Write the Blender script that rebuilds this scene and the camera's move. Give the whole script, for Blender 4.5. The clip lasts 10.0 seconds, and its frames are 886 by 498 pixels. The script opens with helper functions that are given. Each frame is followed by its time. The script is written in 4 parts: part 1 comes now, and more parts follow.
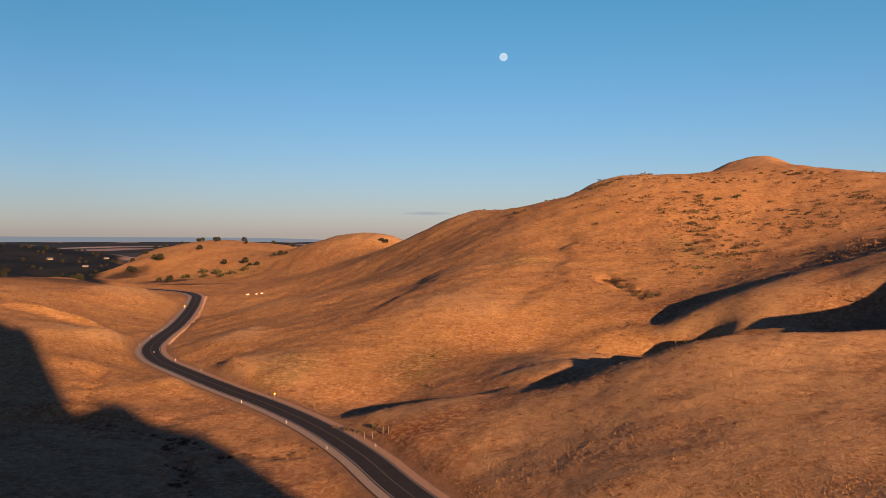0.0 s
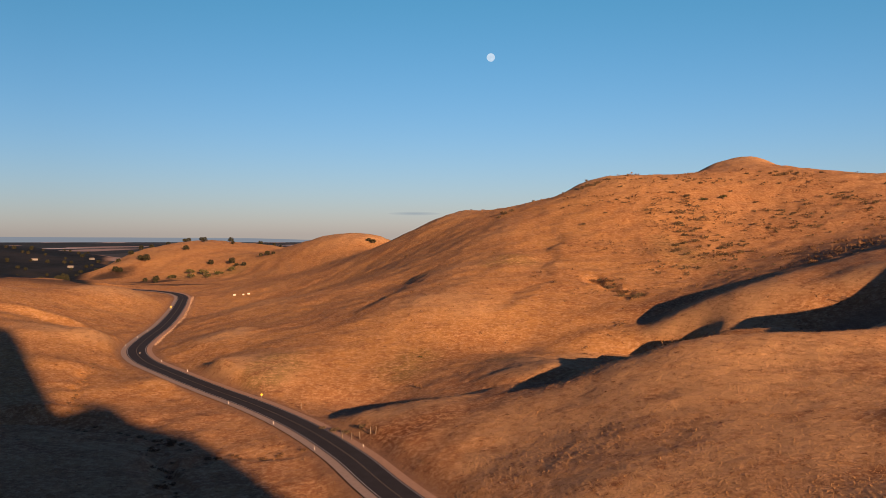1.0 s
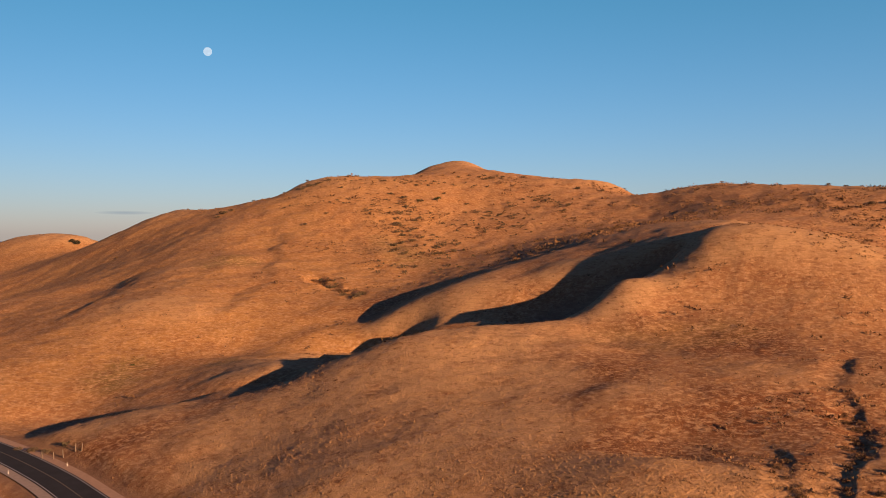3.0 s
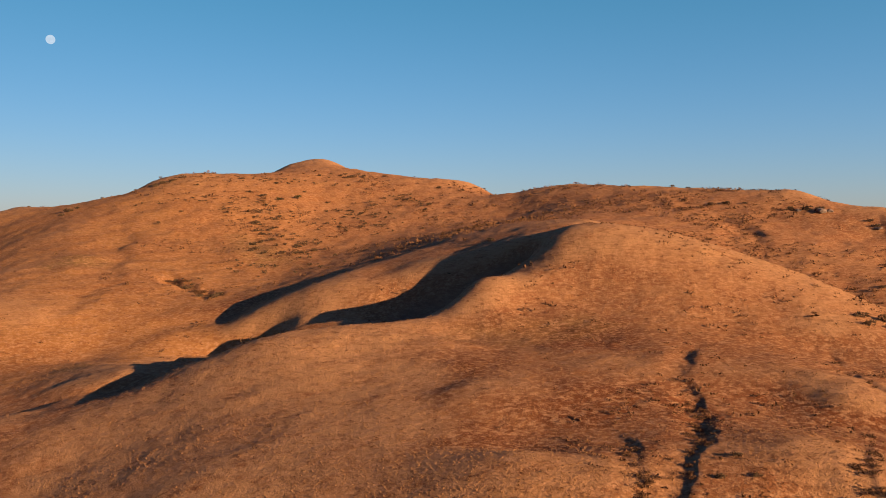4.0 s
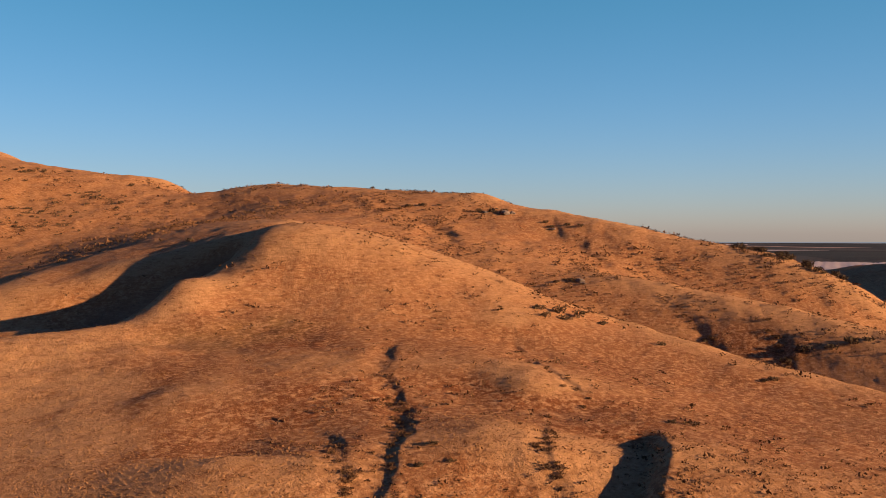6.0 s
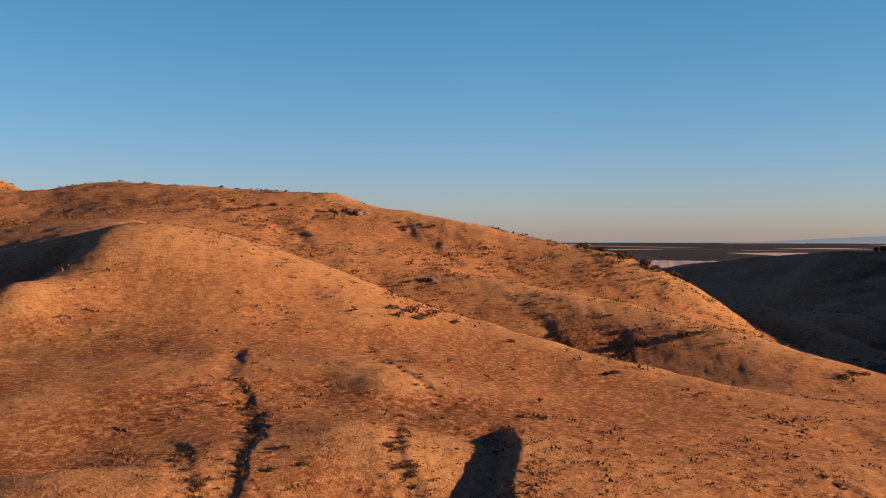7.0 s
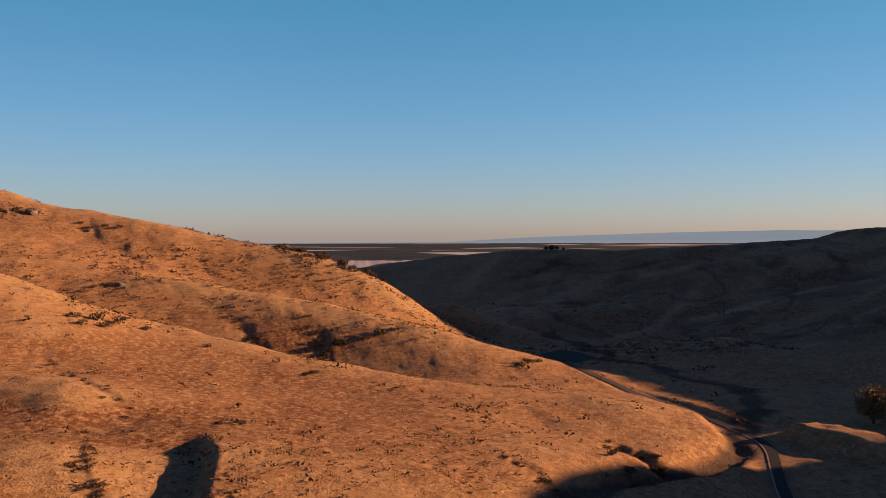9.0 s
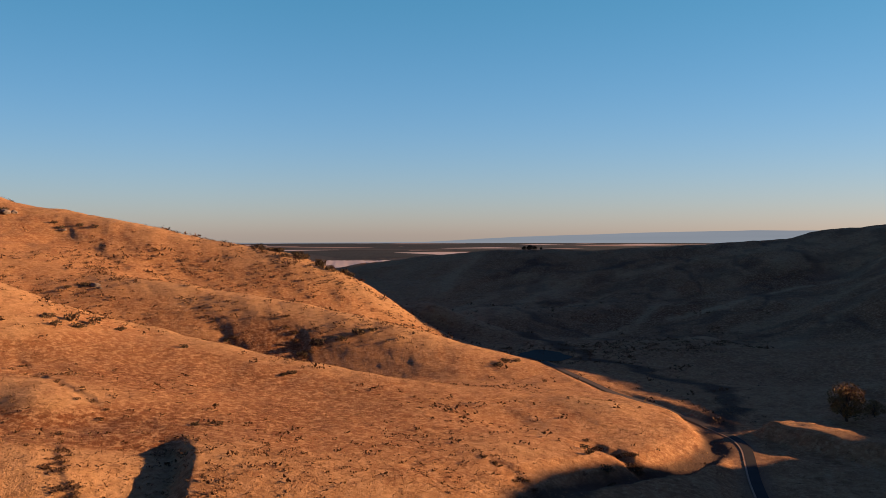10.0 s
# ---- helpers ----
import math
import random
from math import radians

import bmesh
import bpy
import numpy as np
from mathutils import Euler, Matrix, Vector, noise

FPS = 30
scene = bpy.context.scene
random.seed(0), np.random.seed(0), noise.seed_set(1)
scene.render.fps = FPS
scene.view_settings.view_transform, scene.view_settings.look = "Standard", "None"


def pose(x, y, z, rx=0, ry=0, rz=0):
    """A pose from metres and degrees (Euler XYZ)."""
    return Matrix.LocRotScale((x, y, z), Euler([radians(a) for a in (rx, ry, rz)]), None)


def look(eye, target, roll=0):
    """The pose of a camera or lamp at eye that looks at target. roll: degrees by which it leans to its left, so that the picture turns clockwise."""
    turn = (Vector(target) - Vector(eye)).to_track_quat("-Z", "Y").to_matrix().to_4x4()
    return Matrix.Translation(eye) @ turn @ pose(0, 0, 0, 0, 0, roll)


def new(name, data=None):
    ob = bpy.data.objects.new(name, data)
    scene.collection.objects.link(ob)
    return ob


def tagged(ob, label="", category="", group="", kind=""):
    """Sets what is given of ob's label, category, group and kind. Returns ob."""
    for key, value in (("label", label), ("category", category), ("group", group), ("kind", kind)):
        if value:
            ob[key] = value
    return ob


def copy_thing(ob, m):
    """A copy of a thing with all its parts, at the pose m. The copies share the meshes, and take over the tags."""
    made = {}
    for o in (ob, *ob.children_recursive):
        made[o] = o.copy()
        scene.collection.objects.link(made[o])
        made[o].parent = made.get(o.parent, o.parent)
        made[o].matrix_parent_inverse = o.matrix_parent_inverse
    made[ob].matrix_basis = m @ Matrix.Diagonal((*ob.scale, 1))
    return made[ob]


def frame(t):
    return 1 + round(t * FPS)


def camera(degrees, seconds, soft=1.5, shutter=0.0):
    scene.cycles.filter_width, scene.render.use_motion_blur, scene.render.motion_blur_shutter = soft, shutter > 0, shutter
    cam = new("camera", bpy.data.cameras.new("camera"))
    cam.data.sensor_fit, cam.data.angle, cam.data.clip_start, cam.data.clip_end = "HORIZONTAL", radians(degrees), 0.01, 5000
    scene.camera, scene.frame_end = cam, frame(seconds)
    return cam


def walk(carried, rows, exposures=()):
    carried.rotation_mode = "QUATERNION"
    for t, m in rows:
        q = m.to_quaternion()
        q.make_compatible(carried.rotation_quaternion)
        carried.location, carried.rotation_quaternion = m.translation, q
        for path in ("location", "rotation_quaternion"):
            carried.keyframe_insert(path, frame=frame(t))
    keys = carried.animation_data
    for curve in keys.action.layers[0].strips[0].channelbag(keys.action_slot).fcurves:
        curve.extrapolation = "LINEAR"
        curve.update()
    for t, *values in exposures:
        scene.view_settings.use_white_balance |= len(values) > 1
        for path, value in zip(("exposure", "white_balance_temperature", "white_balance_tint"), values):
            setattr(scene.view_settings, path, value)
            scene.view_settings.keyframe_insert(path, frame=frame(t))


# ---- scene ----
# ---------------------------------------------------------------- camera
EYE = 43.0                                   # metres above the road
cam = camera(54.56, 10.0, soft=0.85)
ROWS = [                                     # seconds, yaw, pitch, lean: the drone hovers and turns
    (0.0, 0.00, -0.98, -0.15), (0.5, 0.25, -0.94, -0.11), (1.0, -0.84, -0.96, -0.14),
    (1.5, -5.70, -0.90, -0.12), (2.0, -10.23, -0.85, -0.05), (2.5, -14.71, -0.87, -0.02),
    (4.0, -28.46, -0.99, -0.02), (4.5, -33.21, -0.98, 0.03), (5.0, -38.12, -0.98, 0.02),
    (5.5, -43.11, -0.98, 0.0), (7.0, -57.84, -0.95, 0.0), (7.5, -62.80, -0.93, 0.0),
    (8.0, -68.25, -0.91, 0.06), (8.5, -73.32, -0.91, 0.14), (9.0, -77.76, -0.91, 0.13),
    (9.5, -79.12, -0.93, 0.13), (10.0, -79.21, -0.92, 0.09),
]
walk(cam, [(t, pose(0, 0, EYE, 90 + p, r, y)) for t, y, p, r in ROWS], [(0.0, 1.75), (3.0, 1.76), (4.0, 1.69), (4.5, 1.65), (5.5, 1.77), (7.5, 1.67), (8.2, 1.64), (9.2, 1.75), (10.0, 1.79)])

# ---------------------------------------------------------------- light
SUN_AZ, SUN_EL = 153.0, 12.0                  # degrees, clockwise from +y
world = bpy.data.worlds.new("evening_sky")
scene.world = world
world.use_nodes = True
wn, wl = world.node_tree.nodes, world.node_tree.links
sky = wn.new("ShaderNodeTexSky")
sky.sky_type, sky.sun_disc = "NISHITA", False
sky.sun_elevation, sky.sun_rotation = radians(SUN_EL), radians(SUN_AZ)
sky.air_density, sky.dust_density, sky.ozone_density = 1.0, 0.3, 3.0
coord, split, rise = wn.new("ShaderNodeTexCoord"), wn.new("ShaderNodeSeparateXYZ"), wn.new("ShaderNodeMapRange")
wl.new(coord.outputs["Generated"], split.inputs[0])
wl.new(split.outputs["Z"], rise.inputs["Value"])
rise.inputs["From Min"].default_value, rise.inputs["From Max"].default_value = 0.0, 0.27
air = wn.new("ShaderNodeMix")                # dusty near the horizon, clear above
air.data_type = "RGBA"
air.inputs["A"].default_value, air.inputs["B"].default_value = (0.49, 0.457, 0.645, 1), (0.308, 0.575, 0.622, 1)
wl.new(rise.outputs["Result"], air.inputs["Factor"])
height = wn.new("ShaderNodeMapRange")        # deep blue overhead
wl.new(split.outputs["Z"], height.inputs["Value"])
height.inputs["From Min"].default_value, height.inputs["From Max"].default_value = 0.30, 0.85
dome = wn.new("ShaderNodeMix")
dome.data_type = "RGBA"
wl.new(height.outputs["Result"], dome.inputs["Factor"])
wl.new(air.outputs["Result"], dome.inputs["A"])
dome.inputs["B"].default_value = (0.46, 0.50, 0.95, 1)
aside = wn.new("ShaderNodeMapRange")         # a little brighter to the east
wl.new(split.outputs["X"], aside.inputs["Value"])
aside.inputs["From Min"].default_value, aside.inputs["From Max"].default_value = -0.4, 0.85
aside.inputs["To Min"].default_value, aside.inputs["To Max"].default_value = 0.88, 1.50
east = wn.new("ShaderNodeVectorMath")
east.operation = "SCALE"
wl.new(dome.outputs["Result"], east.inputs[0])
back = wn.new("ShaderNodeMapRange")          # and paler again to the north
wl.new(split.outputs["Y"], back.inputs["Value"])
back.inputs["From Min"].default_value, back.inputs["From Max"].default_value = -0.35, 0.45
back.inputs["To Min"].default_value, back.inputs["To Max"].default_value = 0.72, 1.04
both = wn.new("ShaderNodeMath")
both.operation = "MULTIPLY"
wl.new(aside.outputs["Result"], both.inputs[0])
wl.new(back.outputs["Result"], both.inputs[1])
wl.new(both.outputs[0], east.inputs["Scale"])
toward = wn.new("ShaderNodeMapRange")        # warm on the sun's side of the sky
wl.new(split.outputs["Y"], toward.inputs["Value"])
toward.inputs["From Min"].default_value, toward.inputs["From Max"].default_value = -0.35, -0.85
warm = wn.new("ShaderNodeMix")
warm.data_type = "RGBA"
wl.new(toward.outputs["Result"], warm.inputs["Factor"])
wl.new(east.outputs["Vector"], warm.inputs["A"])
warm.inputs["B"].default_value = (0.70, 0.54, 0.57, 1)
tint = wn.new("ShaderNodeMix")
tint.data_type, tint.blend_type = "RGBA", "MULTIPLY"
tint.inputs["Factor"].default_value = 1.0
wl.new(warm.outputs["Result"], tint.inputs["B"])
wl.new(sky.outputs[0], tint.inputs["A"])
wl.new(tint.outputs["Result"], wn["Background"].inputs[0])
wn["Background"].inputs[1].default_value = 0.05
sun = new("sun", bpy.data.lights.new("sun", "SUN"))
sun.data.energy, sun.data.angle, sun.data.color = 5.0, radians(0.45), (1.0, 0.565, 0.30)
sd = Vector((math.sin(radians(SUN_AZ)) * math.cos(radians(SUN_EL)), math.cos(radians(SUN_AZ)) * math.cos(radians(SUN_EL)), math.sin(radians(SUN_EL))))
sun.matrix_world = look(sd * 900, (0, 0, 0))


# ---------------------------------------------------------------- relief of the land
LINES = []


def landform(name, pts, back=None):
    """A crest, foot or valley line of the land: points east, north, up. back: how far behind a crest, and how much, the land falls."""
    LINES.append((name, np.array(pts, float), back))


landform("knoll_crest", [(-145, 888, 21.8), (-102, 844, 32.2), (-68, 797, 42.5), (-47, 759, 41.1)])
landform("main_crest", [(-20, 700, 35.5), (7, 660, 50.3), (27, 629, 60.9), (49, 598, 60.8), (70, 586, 65.6), (87, 584, 69.8), (107, 590, 79.7), (142, 624, 77.5), (176, 646, 79.6), (209, 668, 92.5), (233, 676, 101.5), (251, 675, 104.6), (267, 660, 97.4), (277, 643, 87.6), (311, 605, 82.0), (306, 562, 76.7), (311, 525, 77.1), (313, 500, 68.4)], back=(140, -32))
landform("plateau_crest", [(315, 499, 66.1), (317, 474, 66.8), (321, 447, 72.9), (326, 424, 73.5), (343, 391, 71.0), (353, 354, 68.5), (363, 321, 66.0), (369, 299, 65.0), (370, 286, 60.6), (378, 262, 55.8), (383, 236, 50.7), (378, 221, 49.1), (386, 178, 39.7), (385, 156, 36.0), (383, 133, 30.2), (381, 116, 24.0), (379, 105, 18.8), (377, 92, 11.1), (375, 74, 1.0)], back=(120, -26))
landform("face_upper", [(-30.6, 551.6, 24.8), (5.7, 512.1, 36.3), (36.7, 484.0, 44.7), (67.3, 477.8, 47.9), (100.1, 481.4, 52.7), (149.2, 486.9, 57.8), (198.4, 489.6, 59.6), (226.6, 456.8, 57.1)])
landform("face_mid", [(-92.0, 420.0, 8.2), (-63.0, 425.0, 13.5), (-22.5, 410.5, 17.2), (6.6, 397.8, 26.5), (28.6, 379.4, 28.1), (53.7, 378.6, 29.4), (79.2, 381.3, 29.4), (115.6, 394.9, 34.3), (142.9, 397.7, 34.3), (174.7, 404.9, 38.6)])
landform("face_low", [(-77.0, 321.0, 6.9), (-56.0, 325.0, 7.5), (-30.9, 322.6, 12.1), (-4.9, 320.7, 18.7), (15.7, 305.5, 17.0), (35.0, 301.7, 15.3), (57.2, 313.3, 17.8), (78.6, 324.9, 20.9), (99.9, 339.5, 23.6)])
landform("face_foot", [(-67, 253, 5.3), (-48, 240, 3.3), (-30, 246, 3.2), (-11, 258, 4.7), (10, 262, 5.9), (31, 266, 6.2), (51, 277, 11.2), (68, 296, 16.2)])
landform("creek", [(-21, 222, -2.3), (-5, 221, 1.2), (14.9, 207.5, 6.3), (28.1, 205.1, 9.7), (36.1, 211.9, 10.9), (48.0, 235.1, 8.6), (59.9, 250.9, 8.3), (68.6, 257.0, 10.2), (74.2, 251.3, 12.3)])
landform("creek_bank", [(29.0, 212.0, 11.2), (38.3, 224.8, 11.8), (52.0, 254.7, 10.8), (64.8, 271.4, 13.6)])
landform("upper_creek", [(72.5, 282.9, 14.5), (76.9, 280.7, 17.1), (86.6, 279.9, 21.0), (98.1, 283.5, 24.3), (112.3, 293.2, 27.4), (129.4, 307.9, 30.6), (145.9, 318.1, 33.9), (166.6, 334.8, 38.7), (191.7, 356.8, 43.8)])
landform("mid_spur", [(68.1, 269.5, 13.7), (72.6, 265.2, 16.9), (81.3, 262.7, 20.9), (90.5, 261.8, 24.6), (101.2, 264.3, 27.6), (114.3, 271.9, 30.5), (129.2, 281.8, 33.2), (146.1, 293.7, 36.5), (164.7, 306.6, 40.3)])
landform("mid_edge", [(103, 236, 21.5), (110, 239, 23.3), (120, 242, 28.0), (130, 242, 32.2), (138, 238, 34.9), (152, 230, 40.2), (165, 235, 43.5), (199, 251, 47.7)])
landform("mid_slope", [(79.3, 256.0, 17.6), (85.6, 247.6, 21.3), (94.4, 246.5, 23.3), (105.4, 250.7, 26.7), (119.7, 260.9, 30.5), (126, 254, 32.7), (147, 254, 37.5)])
landform("mid_floor", [(81.1, 234.4, 15.8), (87.6, 228.8, 17.3), (94.6, 224.9, 18.7), (112, 224, 17.4), (122, 220, 21.5), (125, 213, 26.2), (133, 201, 32.8)])
landform("saddle_slope", [(257, 406, 52.5), (257, 357, 53.1), (273, 332, 54.2), (280, 299, 50.9), (288, 271, 46.7), (296, 246, 41.7)])
landform("near_lip", [(-10, 196, 3.7), (8, 197, 6.2), (27, 194, 8.9), (39, 191, 14.3), (52, 188, 18.9), (62, 187, 20.9), (74, 186, 22.1), (93, 186, 22.4), (107, 192, 25.5), (116, 198, 29.7), (137, 207, 33.8), (158, 219, 43.4), (166, 223, 45.5)], back=(14, -4))
landform("near_crest", [(171, 222, 45.9), (188, 214, 44.3), (201, 202, 39.3), (210, 185, 33.2), (214, 168, 28.5), (215, 149, 23.3), (218, 123, 18.1), (212, 124, 18.1), (216, 99, 13.4), (217, 75, 8.7), (215, 45, 5.4), (211, 19, 3.7), (206, -1, 3.3), (203, -10, 1.5), (195, -21, -0.5)])
landform("near_upper", [(34, 169, 12.2), (51, 164, 16.8), (69, 164, 18.4), (86, 160, 19.5), (98, 169, 19.3), (120, 179, 25.3), (139, 181, 30.3), (150, 171, 30.4), (155, 156, 26.7), (165, 146, 24.8), (169, 132, 22.2), (162, 126, 18.6), (173, 109, 15.6), (175, 88, 11.5), (178, 61, 8.2), (176, 37, 6.5), (177, 20, 3.9), (172, -3, 2.6)])
landform("near_mid", [(6, 160, 4.7), (21, 154, 7.3), (39, 143, 11.6), (57, 135, 14.2), (74, 128, 16.5), (71, 132, 15.9), (88, 131, 17.5), (105, 127, 18.7), (112, 115, 17.6), (122, 108, 17.6), (125, 92, 16.6), (118, 98, 15.0), (121, 82, 13.0), (131, 65, 11.8), (137, 47, 9.5), (141, 30, 7.8), (147, 17, 6.5)])
landform("near_low", [(10, 135, 3.4), (24, 120, 7.5), (38, 110, 10.0), (50, 101, 12.2), (63, 95, 14.4), (66, 98, 13.0), (76, 92, 13.7), (82, 82, 14.1), (91, 75, 15.0), (95, 66, 15.7), (87, 67, 12.7), (93, 55, 12.1), (103, 43, 11.0), (114, 31, 9.1), (129, 19, 6.9)])
landform("hollow", [(217, 228, 34.2), (227, 219, 29.4), (235, 202, 24.7), (241, 184, 19.8), (243, 164, 14.6), (234, 168, 15.7), (238, 140, 9.3), (242, 111, 3.8), (242, 84, -0.5), (241, 51, 0.4), (239, 24, 0.6)])
landform("second_spur", [(266, 250, 39.4), (277, 217, 33.1), (284, 196, 29.2), (282, 191, 28.2), (293, 152, 24.2), (295, 124, 20.4), (295, 102, 16.8), (294, 81, 12.8), (294, 62, 9.0), (293, 35, 2.3), (291, 18, -1.2)])
landform("second_hollow", [(318, 186, 28.1), (325, 168, 22.8), (328, 138, 16.9), (328, 114, 11.4), (328, 80, 2.4), (326, 52, -4.1)])
landform("plateau_face", [(320, 302, 55.6), (331, 259, 48.1), (339, 221, 40.5), (341, 200, 36.8), (352, 162, 29.8), (354, 133, 23.6), (352, 102, 12.6)])
landform("plateau_foot", [(409.4, 113.9, 23.1), (412.3, 103.2, 16.3), (416.6, 84.1, 7.0), (420.4, 62.1, -0.6), (423.1, 40.0, -5.5)])
landform("far_knoll", [(1057.2, 220.6, 12.7), (1061.4, 199.7, 18.4), (1064.9, 180.1, 14.0)])
landform("right_valley", [(163, -28, -1.3), (193, -31, -2.3), (230, -32, -2.5), (300, -14, -4.8), (385, 18, -6.6), (492, 88, -9.8), (611, 152, -5.5), (768, 223, 2.6)])
landform("right_crest", [(864, 251, 14.1), (852, 176, 20.5), (833, 105, 26.8), (799, 38, 29.1), (780, -13, 30.6), (768, -61, 32.8), (743, -99, 36.9), (749, -131, 36.4), (753, -163, 42.4), (748, -221, 48.3)], back=(160, -40))
landform("right_face", [(679, 122, 2.9), (688, 55, 9.8), (680, -11, 15.1), (666, -73, 20.3), (637, -127, 23.5), (614, -182, 30.1)])
landform("right_face_low", [(586, 66, -6.8), (580, 9, -1.6), (558, -44, 0.7), (532, -91, 5.0), (499, -148, 11.2)])
landform("right_streak", [(529, -26, -6.5), (557, -61, 1.1), (592, -101, 10.0), (624, -143, 15.5)])
landform("right_foot", [(445, 7, -10.0), (424, -34, -9.4), (399, -68, -6.8), (388, -115, -3.1)])
landform("right_floor", [(269, -21, -4.0), (270, -54, -3.1), (268, -80, -2.0), (203, -47, -2.8), (196, -58, -2.0), (160, -41, -1.8)])
landform("left_spur", [(-216, 418, 18.0), (-206, 433, 16.0), (-194, 450, 14.7), (-179, 467, 15.5), (-174, 485, 13.5), (-172, 512, 7.9)], back=(80, -9))
landform("left_slope", [(-183, 355, 13.3), (-148, 328, 9.1), (-122, 317, 7.2), (-128, 255, 4.9), (-109, 249, 2.5), (-94, 197, 0.6), (-75, 194, -1.4)])
landform("left_floor", [(-88, 174, 0.8), (-73, 175, -0.6), (-53, 167, -1.7), (-34, 156, -2.0), (-66, 146, -0.0), (-46, 145, -1.6)])
landform("oak_hill", [(-316, 843, 11.7), (-318, 906, 20.2), (-303, 953, 26.6), (-274, 982, 34.0), (-240, 1002, 33.2), (-202, 1010, 29.3), (-162, 987, 27.7)], back=(150, -25))
landform("oak_foot", [(-283, 748, 1.9), (-239, 721, 2.1), (-203, 712, 4.1), (-172, 740, 6.1)])
landform("road_bench", [(-175, 584, 1.4), (-147, 582, 2.4), (-122, 608, 6.7), (-99, 673, 14.0)])
landform("far_left", [(-756.3, 1466.5, 22.7), (-720.9, 1473.1, 21.7), (-672.8, 1473.7, 18.9), (-608.5, 1436.4, 13.1), (-530.8, 1381.6, 8.9)], back=(300, -30))
landform("far_left_foot", [(-413, 800, 7.8), (-323, 688, 5.1), (-292, 658, 8.5), (-285, 683, 4.1), (-395, 1027, -1.9)])
# unseen hills behind the camera, added to cast the valley's shadows
landform("rear_ridge", [(-500, -340, 90), (-300, -330, 105), (0, -320, 125), (100, -310, 128), (140, -300, 118), (180, -300, 92), (205, -300, 70), (240, -300, 55), (290, -300, 55), (343, -300, 48), (420, -300, 50), (500, -300, 60)])
landform("rear_back", [(-300, -420, 85), (0, -410, 100), (150, -400, 95), (210, -390, 60), (300, -390, 48), (420, -390, 46), (540, -390, 60)])
landform("rear_front", [(-200, -230, 73.0), (0, -240, 98.0), (100, -240, 111.0), (130, -240, 103.0), (150, -240, 93.0), (164, -240, 85.0), (177, -240, 67.0), (190, -240, 57.0), (205, -240, 47.0), (240, -240, 43.0), (300, -240, 39.0), (343, -240, 35.0), (420, -240, 38.0), (540, -235, 51.0)])
landform("rear_step", [(0, -130, 43.0), (120, -140, 43.0), (170, -140, 33.0), (220, -150, 13.0), (300, -150, 9.0), (420, -150, 13.0)])
landform("east_flat", [(1050, 230, -7.0), (1100, 60, -9.0), (1500, 130, -9.0), (1900, 170, -9.0), (1150, -150, -7.0), (1600, -200, -9.0), (1180, -330, -5.0), (1550, -425, -7.0), (1850, -500, -7.0)])
# unseen mountain, added to keep the right-hand hills in shade
landform("south_occluder", [(640, -440, 113.0), (800, -540, 158.0), (1031, -590, 193.0), (1179, -640, 223.0), (1400, -720, 238.0), (1700, -900, 238.0)])
landform("right_edge", [(345, -119, 7.0), (473, -163, 29.0), (600, -207, 45.0), (750, -258, 53.0), (950, -327, 55.0)])
landform("rear_foot", [(-300, -60, 23.0), (-150, -60, 13.0), (-60, -40, 5.0), (0, 0, 3.0), (60, -40, 5.0), (120, -60, 1.0), (200, -90, -3.0), (300, -60, -5.0), (420, -40, -3.0)])
landform("left_rear", [(-450, 150, 28.0), (-350, 250, 21.0), (-250, 60, 18.0), (-180, 120, 7.0), (-120, 90, 1.0)])
landform("rear_far", [(-600, -800, 63.0), (0, -800, 83.0), (500, -900, 93.0), (1200, -1100, 143.0), (-900, 0, 48.0), (-900, 600, 23.0)])
landform("road_line", [(-6, 144, 0), (-28, 191, 0), (-60, 238, 0), (-96, 292, 0), (-109, 320, 0), (-117, 354, 0), (-126, 405, 0), (-140, 473, 0), (-155, 536, 0.3), (-166, 580, 1), (-185, 611, 1.5), (-204, 628, 2)])
landform("road_near", [(-6, 144, 0), (8, 112, 0), (26, 72, -0.3), (38, 20, -0.3), (36, -30, 0)])
landform("lane_line", [(70, -28, -0.3), (100, -23, -0.7), (151, -27, -1.2)])
landform("plain_edge", [(2300 * math.sin(radians(a)), 2300 * math.cos(radians(a)), -9.0) for a in range(-40, 121, 10)])
landform("rear_edge", [(1900 * math.sin(radians(a)), 1900 * math.cos(radians(a)), 25.0) for a in range(140, 311, 15)])


def along(pts, step):
    """Points every step metres along a line."""
    seg = np.linalg.norm(np.diff(pts[:, :2], axis=0), axis=1)
    s = np.concatenate([[0], np.cumsum(seg)])
    u = np.concatenate([np.linspace(s[i], s[i + 1], max(1, int(round(seg[i] / step))), endpoint=False) for i in range(len(seg))] + [s[-1:]])
    return np.stack([np.interp(u, s, pts[:, k]) for k in range(3)], 1)


